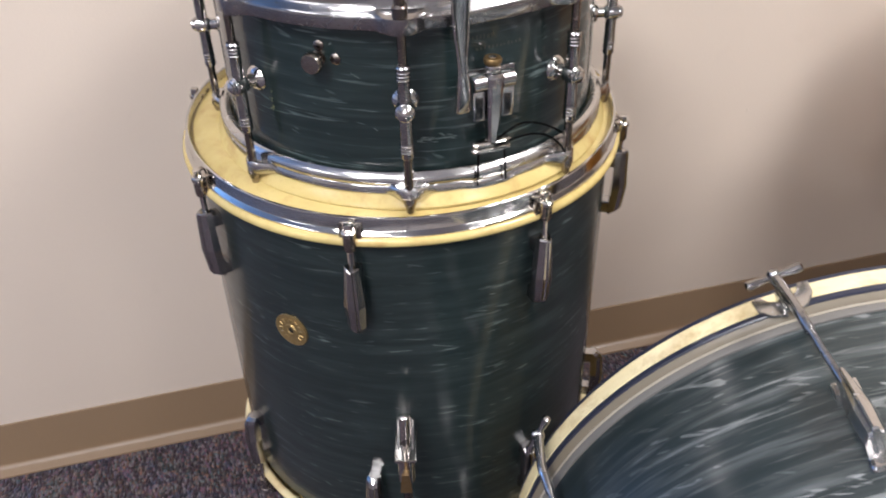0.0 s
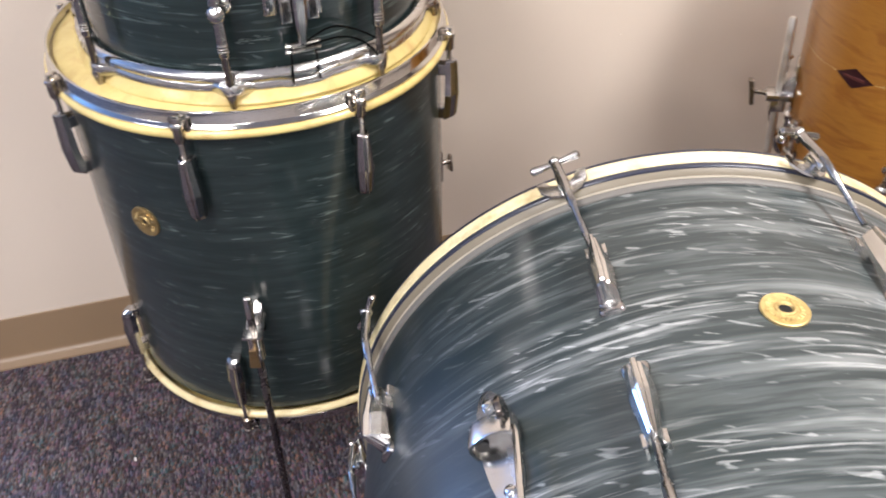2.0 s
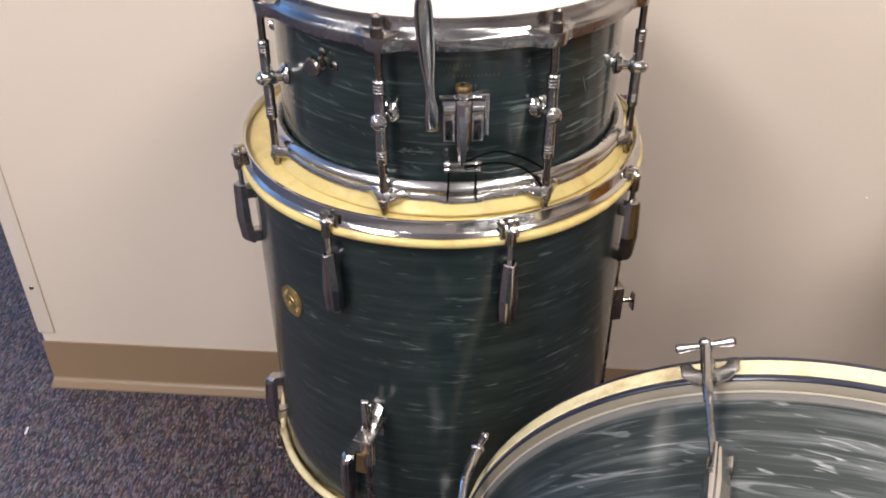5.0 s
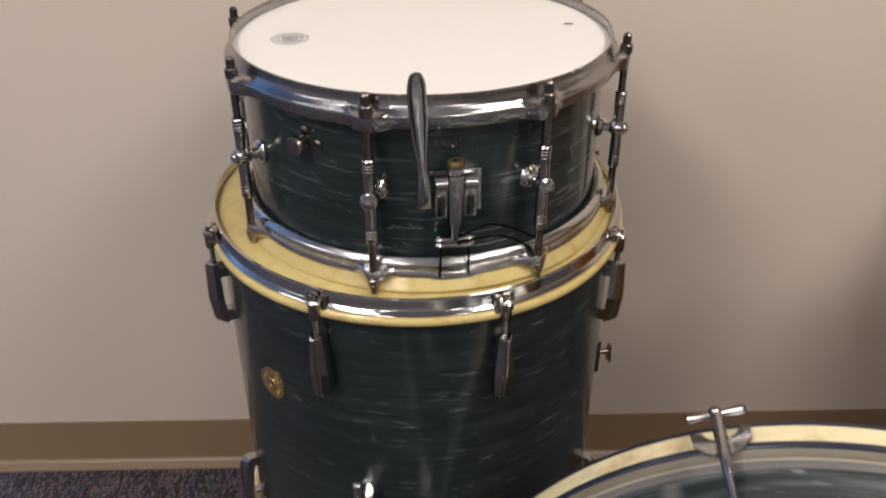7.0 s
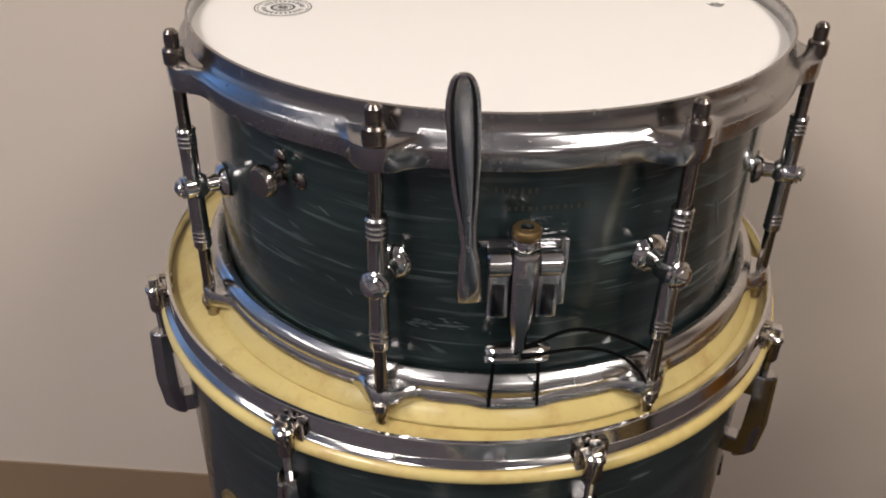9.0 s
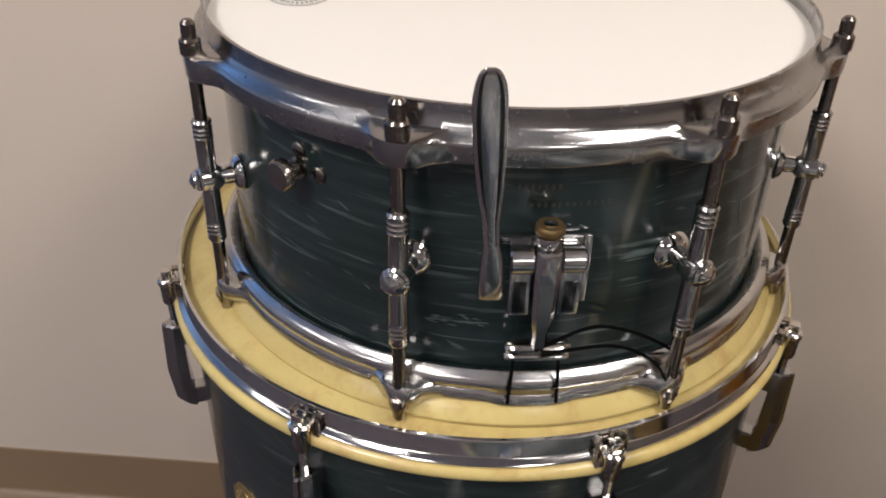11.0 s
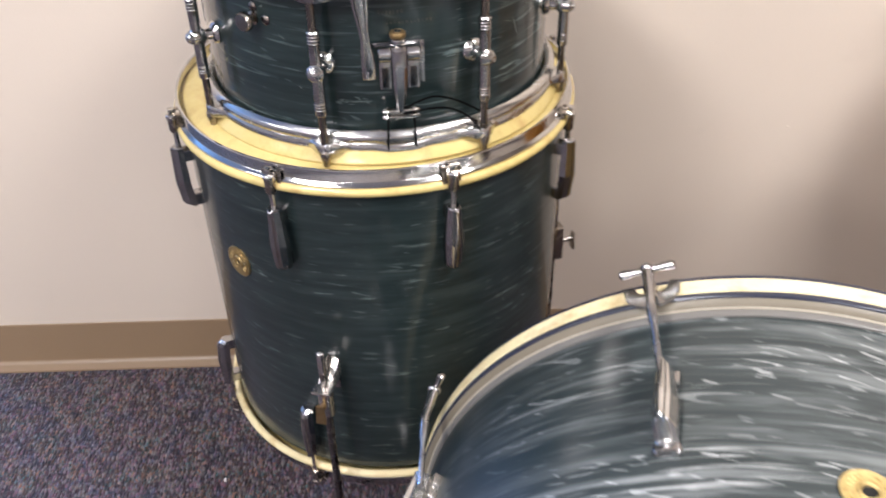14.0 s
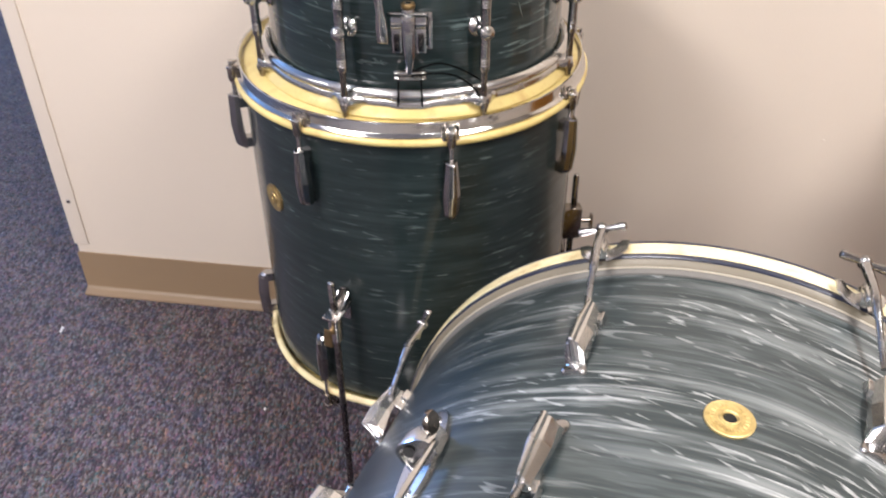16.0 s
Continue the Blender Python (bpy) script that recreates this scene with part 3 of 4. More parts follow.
        part("wing_screw", bm, WING_BRASS if front else DULL_STEEL, bracket, "worn brass wing screw" if front else "")
        leg = bmesh.new()
        tip = 0.500 if front else 0.507
        tube(leg, ((0, 0, tip), (0, 0, tip - 0.0015), (0, 0, tip - 0.006), (0, 0, 0.47)), [0.0022, 0.0042, 0.0047, 0.0047], 14)
        l = part("leg", leg, OLD_CHROME, tom, "straight leg rod, chrome at its top, dark below", ring(a, rr, zc - 0.432))
        leg = bmesh.new()
        tube(leg, ((0, 0, 0.4698), (0, 0, 0.16), (0.004, 0, 0.09), (0.014, 0, 0.03), (0.018, 0, 0.441 - zc)), [0.0046] * 5, 12)
        part("rod", leg, DARK_STEEL, l, "darker steel below the chrome top")
        bm = bmesh.new()
        spun(bm, [(0.006, 0.040), (0.009, 0.036), (0.010, 0.004), (0.008, 0.0008)], pose(0.018, 0, 0.432 - zc), 14)
        part("rubber_foot", bm, DARK, l)
    return tom


floor_tom()


# ---- snare drum ----
SN_BASE, SN_R = 0.7055, 0.1785
EARS = [211.6, 256.3, 301.05, 345.65, 31.1, 76.1, 121.1, 166.1]
SN_POSE = pose(0.2521, 0.9092, 0.821, -1.407, -0.337, 0) @ pose(0, 0, -0.089)


def near_ear(a, width):
    d = min(abs((a - e + 180) % 360 - 180) for e in EARS)
    return math.exp(-((d / width) ** 3))


def snare_drum():
    sn = thing("snare_drum", "teal pearl snare drum with white head, standing on the tom", "drum", SN_POSE)
    z = lambda v: 0.957 * (v - SN_BASE)
    bm = bmesh.new()
    lathe(bm, [(SN_R - 0.006, z(0.722)), (SN_R, z(0.722)), (SN_R, z(0.80)), (SN_R, z(0.878)), (SN_R - 0.006, z(0.878))], 144, start=90)
    part("shell", bm, SNARE_WRAP, sn)
    bm = bmesh.new()
    disc(bm, 0.1834, z(0.8845), 16, 120, lambda k: -0.003 * max(0.0, (k - 0.94) / 0.06) ** 2)
    head = part("batter_head", bm, WHITE_HEAD, sn, "coated white drum head, slightly worn")
    # printed ring and mark on the head
    c = Vector((-0.1276, -0.0180, z(0.8847)))
    bm = bmesh.new()
    for r0, r1 in ((0.0172, 0.0180), (0.0155, 0.0159), (0.0062, 0.0078), (0.0046, 0.0050)):
        lathe(bm, [(r0, 0), (r1, 0)], 40, m=Matrix.Translation(c))
    for k in range(26):
        if k in (0, 13):
            continue
        a = 360 * k / 26
        box(bm, (0.0106, -0.0007, 0.0), (0.0134, 0.0005, 0.00012), 0, Matrix.Translation(c) @ pose(0, 0, 0, 0, 0, a))
    for x0, x1, y0 in ((-0.003, 0.003, 0.0016), (-0.0034, 0.0034, -0.0006), (-0.003, 0.003, -0.0026)):
        box(bm, (x0, y0, 0), (x1, y0 + 0.0009, 0.00012), 0, Matrix.Translation(c))
    tagged(part("printed_ring", bm, INK, head, "round black print with illegible bars", smooth=0), kind="stuff")
    bm = bmesh.new()
    c2 = Vector((0.1480, 0.0200, z(0.8847)))
    for i, w in enumerate((0.0030, 0.0062, 0.0050, 0.0024)):
        box(bm, (-w, 0.0040 - 0.0024 * i, 0), (w * 0.8, 0.0048 - 0.0024 * i, 0.00012), 0, Matrix.Translation(c2) @ pose(0, 0, 0, 0, 0, 8))
    tagged(part("printed_mark", bm, INK, head, "small black print with illegible bars", smooth=0), kind="stuff")
    bm = bmesh.new()
    disc(bm, 0.1795, z(0.7175), 6, 96)
    part("snare_head", bm, CALF, sn, "thin cream snare-side head")
    # die-cast hoops with ears
    bm = bmesh.new()
    prof = [(0.1832, z(0.8910)), (0.1840, z(0.8924)), (0.1854, z(0.8920)), (0.1857, z(0.8888)), (0.1859, z(0.8840)), (0.1872, z(0.8802)), (0.1900, z(0.8780)), (0.1918, z(0.8756)), (0.1920, z(0.8735)), (0.1916, z(0.8660)), (0.1908, z(0.8642)), (0.1850, z(0.8642)), (0.1838, z(0.8760)), (0.1832, z(0.8830))]

    def ears_top(a, i):
        if i < 6 or i > 10:
            return 0, 0
        k = near_ear(a, 4.4)
        return k * (0.0078 if i == 6 else 0.0106), k * (0.0010 if i == 6 else 0.0014 if i < 9 else -0.0006)

    lathe(bm, prof, 288, closed=True, offset=ears_top)
    part("top_hoop", bm, HOOP_CHROME, sn, "die-cast chrome hoop with dulled scratches")
    bm = bmesh.new()
    prof = [(0.1800, z(0.7285)), (0.1826, z(0.7315)), (0.1856, z(0.7322)), (0.1888, z(0.7300)), (0.1908, z(0.7262)), (0.1906, z(0.7228)), (0.1890, z(0.7205)), (0.1902, z(0.7185)), (0.1904, z(0.7135)), (0.1893, z(0.7120)), (0.1825, z(0.7120)), (0.1800, z(0.7180))]

    def ears_low(a, i):
        gate = math.exp(-(((a - 277.5) / 6.5) ** 6))
        if i < 6 or i > 9:
            return 0, 0
        k = near_ear(a, 4.0)
        return k * 0.0120 + gate * 0.0010, (0.0 if i >= 8 else 0.0035 * k) - 0.0022 * gate

    lathe(bm, prof, 288, closed=True, offset=ears_low)
    ring_bm = bmesh.new()
    lathe(ring_bm, [(0.1790, z(0.6990)), (0.1915, z(0.6975)), (0.1948, z(0.6985)), (0.1956, z(0.7010)), (0.1944, z(0.7040)), (0.1916, z(0.7080)), (0.1896, z(0.7117)), (0.1790, z(0.7117))], 144, closed=True)
    part("skin_collar", ring_bm, CALF, sn, "cream skin tucked round the lower flesh hoop")
    part("bottom_hoop", bm, SATIN, sn, "die-cast chrome bottom hoop with a snare gate")
    # tube lugs
    rod = bmesh.new()
    tube(rod, ((0, 0, z(0.882)), (0, 0, z(0.80)), (0, 0, z(0.7165))), [0.0036, 0.0037, 0.0038], 12)
    rod = finish(rod, "tension_rod", BROWN_STEEL)
    nut = bmesh.new()
    spun(nut, [(0.0050, z(0.8770)), (0.0060, z(0.8784)), (0.0060, z(0.8860)), (0.0048, z(0.8874))], n=14)
    spun(nut, [(0.0038, z(0.8865)), (0.0042, z(0.8905)), (0.0040, z(0.8958)), (0.0024, z(0.8978))], n=14)
    nut = finish(nut, "rod_nut", BROWN_STEEL, 30)
    tip = bmesh.new()
    spun(tip, [(0.0060, z(0.7150)), (0.0062, z(0.7104)), (0.0052, z(0.7094)), (0.0050, z(0.7060)), (0.0040, z(0.7050)), (0.0036, z(0.6992)), (0.0028, z(0.6982))], n=12)
    tip = finish(tip, "rod_tip", DULL_STEEL, 30)
    sleeve = bmesh.new()
    prof = [(0.0050, z(0.838)), (0.0060, z(0.8365)), (0.0054, z(0.8345))]
    for zz in (0.8325, 0.8295, 0.8265):
        prof += [(0.0054, z(zz + 0.0008)), (0.0058, z(zz)), (0.0054, z(zz - 0.0008))]
    prof += [(0.0053, z(0.815)), (0.0053, z(0.780)), (0.0054, z(0.770))]
    for zz in (0.7665, 0.7635, 0.7605):
        prof += [(0.0054, z(zz + 0.0008)), (0.0058, z(zz)), (0.0054, z(zz - 0.0008))]
    prof += [(0.0058, z(0.756)), (0.0048, z(0.754))]
    spun(sleeve, prof, n=16)
    sleeve = finish(sleeve, "sleeve", ROD_STEEL, 40)
    post = bmesh.new()
    q = pose(0, 0, z(0.7985), 0, 90, 0)
    spun(post, [(0.0105, -0.0195), (0.0112, -0.0180), (0.0095, -0.0150), (0.0060, -0.0135), (0.0052, -0.0080), (0.0074, -0.0055), (0.0080, 0.0), (0.0078, 0.0050), (0.0066, 0.0062), (0.0068, 0.0076), (0.0052, 0.0086), (0.0052, 0.0098), (0.0034, 0.0106), (0.0012, 0.0116)], q, 22)
    post = finish(post, "lug_post", CHROME, 40)
    for a in EARS:
        r = part("tension_rod", rod, None, sn, m=ring(a, 0.1980, 0))
        part("rod_nut", nut, None, r)
        part("rod_tip", tip, None, r)
        part("sleeve", sleeve, None, sn, m=ring(a, 0.1980, 0))
        part("lug_post", post, None, sn, m=ring(a, 0.1980, 0))
    # strainer
    base = ring(277.6, SN_R, 0)
    bm = bmesh.new()
    for lo, hi in (((0, 0.0195, z(0.779)), (0.0048, 0.0240, z(0.8205))), ((0, -0.0225, z(0.8165)), (0.0048, 0.0195, z(0.8205))), ((0, 0.0125, z(0.779)), (0.004, 0.0195, z(0.7825))), ((-0.001, -0.017, z(0.784)), (0.0015, 0.017, z(0.8165)))):
        box(bm, lo, hi, 0.0008)
    strainer = part("strainer", bm, LEVER_CHROME, sn, "chrome snare strainer with throw-off lever", base)
    bm = bmesh.new()
    for s in (-1, 1):
        spun(bm, [(0.0060, -0.006), (0.0072, -0.005), (0.0072, 0.005), (0.0060, 0.006)], pose(0.014, s * 0.0125, z(0.8135), 90), 18)
        box(bm, (0.003, s * 0.0125 - 0.0055, z(0.779)), (0.016, s * 0.0125 + 0.0055, z(0.811)), 0.0016)
    box(bm, (0.004, -0.018, z(0.804)), (0.013, 0.018, z(0.8185)), 0.002)
    housing = part("housing", bm, LEVER_CHROME, strainer)
    # thin dark panels on the housing paint the shade of its recesses
    bm = bmesh.new()
    for s in (-1, 1):
        box(bm, (0.0155, s * 0.0125 - 0.0033, z(0.7815)), (0.0164, s * 0.0125 + 0.0033, z(0.801)), 0.0003)
    part("recess", bm, CHROME_SHADE, housing, "dark raised panels standing in for shaded recesses")
    bm = bmesh.new()
    loft(bm, [[(0.010, -w, z(zz)), (d - 0.002, -w, z(zz)), (d, -w * 0.6, z(zz)), (d, w * 0.6, z(zz)), (d - 0.002, w, z(zz)), (0.010, w, z(zz))] for zz, w, d in ((0.8215, 0.0060, 0.0215), (0.818, 0.0064, 0.0225), (0.800, 0.0062, 0.0215), (0.784, 0.0058, 0.0202), (0.773, 0.0050, 0.0190), (0.767, 0.0040, 0.0182), (0.756, 0.0038, 0.0168))])
    part("slide", bm, LEVER_CHROME, strainer)
    bm = bmesh.new()
    spun(bm, [(0.0052, z(0.8290)), (0.0068, z(0.8295)), (0.0073, z(0.8304)), (0.0073, z(0.8330)), (0.0066, z(0.8342)), (0.0036, z(0.8342)), (0.0034, z(0.8336))], pose(0.014, 0, 0), 32)
    part("adjusting_screw", bm, OLD_BRASS, strainer, "tarnished brass thumb screw")
    bm = bmesh.new()
    spun(bm, [(0.0034, z(0.8150)), (0.0036, z(0.8212)), (0.0056, z(0.8218)), (0.0068, z(0.8236)), (0.0071, z(0.8262)), (0.0066, z(0.8284)), (0.0048, z(0.8290))], pose(0.014, 0, 0), 28)
    spun(bm, [(0.0033, z(0.8334)), (0.0033, z(0.8348)), (0.0024, z(0.8353))], pose(0.014, 0, 0), 20)
    part("lock_nut", bm, CHROME, strainer, "bright chrome lock nut")
    bm = bmesh.new()
    for zz, x0, r0 in ((0.7488, 0.0112, 0.0032), (0.7550, 0.0120, 0.0034)):
        loft(bm, [[(x0 + 1.5 * h * r0 * math.cos(t), y, z(zz) + h * r0 * math.sin(t)) for t in (math.pi * (k + 0.5) / 5 for k in range(10))] for y, h in ((-0.0172, 0.45), (-0.0160, 0.75), (-0.0110, 0.95), (0.0, 1.0), (0.0110, 0.95), (0.0160, 0.75), (0.0172, 0.45))])
    part("cord_clamp", bm, OLD_CHROME, strainer)
    bm = bmesh.new()
    secs = []
    for zz, x, w, th, y in ((0.7915, 0.015, 0.0060, 0.0070, -0.0300), (0.793, 0.016, 0.0064, 0.0074, -0.0300), (0.806, 0.0185, 0.0060, 0.0072, -0.0302), (0.818, 0.0200, 0.0054, 0.0066, -0.0306), (0.828, 0.0210, 0.0038, 0.0056, -0.0312), (0.842, 0.0222, 0.0042, 0.0048, -0.0322), (0.860, 0.0242, 0.0062, 0.0040, -0.0334), (0.880, 0.0268, 0.0074, 0.0036, -0.0346), (0.900, 0.0298, 0.0078, 0.0032, -0.0356), (0.910, 0.0312, 0.0075, 0.0030, -0.0360), (0.916, 0.0320, 0.0066, 0.0028, -0.0362), (0.9198, 0.0326, 0.0053, 0.0026, -0.0364), (0.9220, 0.0329, 0.0039, 0.0022, -0.0365), (0.9232, 0.0331, 0.0020, 0.0014, -0.0365)):
        y += 0.0018 + 0.0012 * max(0.0, (0.90 - zz) / 0.11)
        secs.append([(x + th / 2 * math.copysign(abs(math.cos(t)) ** 0.45, math.cos(t)), y + w * math.copysign(abs(math.sin(t)) ** 0.8, math.sin(t)), z(zz)) for t in (2 * math.pi * k / 20 for k in range(20))])
    loft(bm, secs)
    lever = part("throw_lever", bm, LEVER_CHROME, strainer, "long chrome throw-off lever with a rounded tip")
    # the lever's dark reflection, put in as a dark face inside its brighter rim
    bm = bmesh.new()
    rows = []
    for ring_pts in secs[4:13]:
        ys = [p[1] for p in ring_pts]
        mid, half, front = (min(ys) + max(ys)) / 2, (max(ys) - min(ys)) / 2, max(p[0] for p in ring_pts)
        wide = max(0.0004, half - 0.0019)
        rows.append([bm.verts.new((front + 0.0003 - 0.0007 * (1 - (k / 3) ** 2), mid + wide * k / 3, ring_pts[0][2])) for k in range(-3, 4)])
    for p, q in zip(rows, rows[1:]):
        for k in range(6):
            bm.faces.new((p[k], p[k + 1], q[k + 1], q[k]))
    part("lever_reflection", bm, CHROME_SHADE, lever, "dark pitted face standing for the lever's reflection")
    # cords
    def cord(points):
        bm = bmesh.new()
        pts = [ring(a, r, z(zz)).translation for a, r, zz in points]
        dense = []
        for i in range(len(pts) - 1):
            p0, p1, p2, p3 = pts[max(i - 1, 0)], pts[i], pts[i + 1], pts[min(i + 2, len(pts) - 1)]
            for k in range(6):
                t = k / 6
                dense.append(0.5 * (2 * p1 + (p2 - p0) * t + (2 * p0 - 5 * p1 + 4 * p2 - p3) * t * t + (3 * p1 - p0 - 3 * p2 + p3) * t ** 3))
        dense.append(pts[-1])
        tube(bm, dense, 0.0010, 8)
        part("snare_cord", bm, BLACK, sn, "thin black cord tied at the strainer")

    cord([(274.0, 0.1925, 0.752), (273.8, 0.193, 0.735), (273.5, 0.1945, 0.7165)])
    cord([(281.0, 0.1925, 0.752), (281.2, 0.193, 0.735), (281.3, 0.1945, 0.7165)])
    cord([(277.0, 0.195, 0.7555), (281.5, 0.192, 0.7615), (287, 0.189, 0.7640), (293, 0.189, 0.7570), (299, 0.190, 0.7440), (302.6, 0.191, 0.7335)])
    cord([(278.0, 0.1965, 0.7535), (283, 0.1955, 0.7555), (289, 0.194, 0.7535), (294, 0.195, 0.746), (298.2, 0.198, 0.732), (300.2, 0.201, 0.716), (300.4, 0.201, 0.7070)])
    # damper knob
    kb = ring(234.2, SN_R, z(0.8325))
    bm = bmesh.new()
    spun(bm, [(0.0062, 0.0), (0.0062, 0.0015), (0.0040, 0.0022), (0.0038, 0.0075), (0.0074, 0.0082), (0.0090, 0.0096), (0.0090, 0.0132), (0.0076, 0.0152), (0.0015, 0.0158)], kb @ pose(0, 0, 0, 0, 90, 0), 26)
    knob = part("damper_knob", bm, DULL_STEEL, sn, "round nickel damper knob")
    for a, zz in ((238.9, 0.8330), (234.6, 0.8435)):
        bm = bmesh.new()
        spun(bm, [(0.0046, 0.0), (0.0046, 0.0010), (0.0030, 0.0022), (0.0005, 0.0024)], ring(a, SN_R, z(zz)) @ pose(0, 0, 0, 0, 90, 0), 18)
        part("mounting_screw", bm, BROWN_STEEL, knob)
    # pale scuffs worn into the wrap
    rng = random.Random(5)
    bm = bmesh.new()
    for k in range(34):
        a0, zz = rng.uniform(258.5, 268.0), rng.gauss(0.7602, 0.0016)
        turn, rise, thick = rng.uniform(0.8, 2.6), rng.uniform(-0.0006, 0.0), rng.uniform(0.0002, 0.0007)
        vs = []
        for q in range(5):
            h = thick * math.sin(math.pi * (0.04 + 0.92 * q / 4)) * rng.uniform(0.6, 1.0)
            base_pt = ring(a0 + turn * q / 4, SN_R + 0.0003 + 0.00001 * k, z(zz) + rise * q / 4).translation
            vs.append([bm.verts.new(base_pt + Vector((0, 0, e * h))) for e in (-1, 1)])
        for p, q in zip(vs, vs[1:]):
            bm.faces.new((p[0], q[0], q[1], p[1]))
    tagged(part("scuff", bm, SCUFF, sn, "pale scuffed patch in the wrap", smooth=0), kind="stuff")
    bm = bmesh.new()
    for k in range(9):
        a0, zz = rng.uniform(215.2, 216.6), rng.uniform(0.7705, 0.7890)
        lathe(bm, [(SN_R + 0.0002, z(zz)), (SN_R + 0.0003, z(zz) + rng.uniform(0.0010, 0.0026))], 2, start=a0, sweep=rng.uniform(0.25, 0.7))
    tagged(part("scuff", bm, OLD_FLAKE, sn, "yellowed flakes in the wrap", smooth=0), kind="stuff")
    # nicks and scratches: angle, height, length round and up
    for a0, zz, turn, rise, thick in ((317.6, 0.8165, 2.6, -0.0205, 0.0011), (295.7, 0.8408, 1.6, 0.0010, 0.0005), (295.8, 0.8302, 2.2, 0.0010, 0.0005), (237.4, 0.8452, 0.9, 0.0012, 0.0012), (242.6, 0.8218, 2.3, -0.0045, 0.0007), (247.5, 0.7720, 1.2, -0.0030, 0.0006), (267.2, 0.8060, 3.0, 0.0004, 0.0004)):
        bm = bmesh.new()
        vs = []
        for k in range(7):
            t = k / 6
            h = thick * math.sin(math.pi * (0.06 + 0.88 * t)) * rng.uniform(0.5, 1.0)
            p = ring(a0 + turn * t + rng.uniform(-0.08, 0.08), SN_R + 0.0003, z(zz) + rise * t).translation
            side = Vector((0, 0, h)) if abs(rise) < 0.012 else ring(a0 + turn * t + 90, h, 0).translation
            vs.append((bm.verts.new(p - side), bm.verts.new(p + side)))
        for (p0, p1), (q0, q1) in zip(vs, vs[1:]):
            bm.faces.new((p0, q0, q1, p1))
        tagged(part("scratch", bm, SCUFF, sn, "pale nick in the wrap", smooth=0), kind="stuff")
    # worn stamped marking, as bars
    bm = bmesh.new()
    for a0, a1, zz, count, h in ((273.0, 280.2, 0.847, 7, 0.0020), (275.0, 288.6, 0.8366, 12, 0.0017)):
        for k in range(count):
            w = (a1 - a0) / count
            top, low = h * rng.uniform(0.6, 1.1), h * rng.uniform(0.6, 1.0)
            lathe(bm, [(SN_R + 0.0003, z(zz) - low), (SN_R + 0.0003, z(zz) + top)], 2, start=a0 + w * k, sweep=w * rng.uniform(0.25, 0.6))
    tagged(part("stamped_marking", bm, GILT, sn, "worn gilt marking, illegible bars", smooth=0), kind="stuff")
    return sn


snare_drum()


# ---- bass drum ----
BASS_YAW, BASS_PITCH = 14.956, -2.358
BASS_R, BASS_H, BASS_LEN = 0.3375, 0.3494, 0.3556
BASS_LUGS = [-64.6, -20.5, 19.4, 58.0, 98.0, 138.0, 178.0, 218.0, 258.5]


def bm_ring(r, z, thick, m):
    bm = bmesh.new()
    lathe(bm, [(r + thick * math.cos(math.pi * k / 4), z + thick * math.sin(math.pi * k / 4)) for k in range(8)], 192, closed=True, m=m)
    return bm


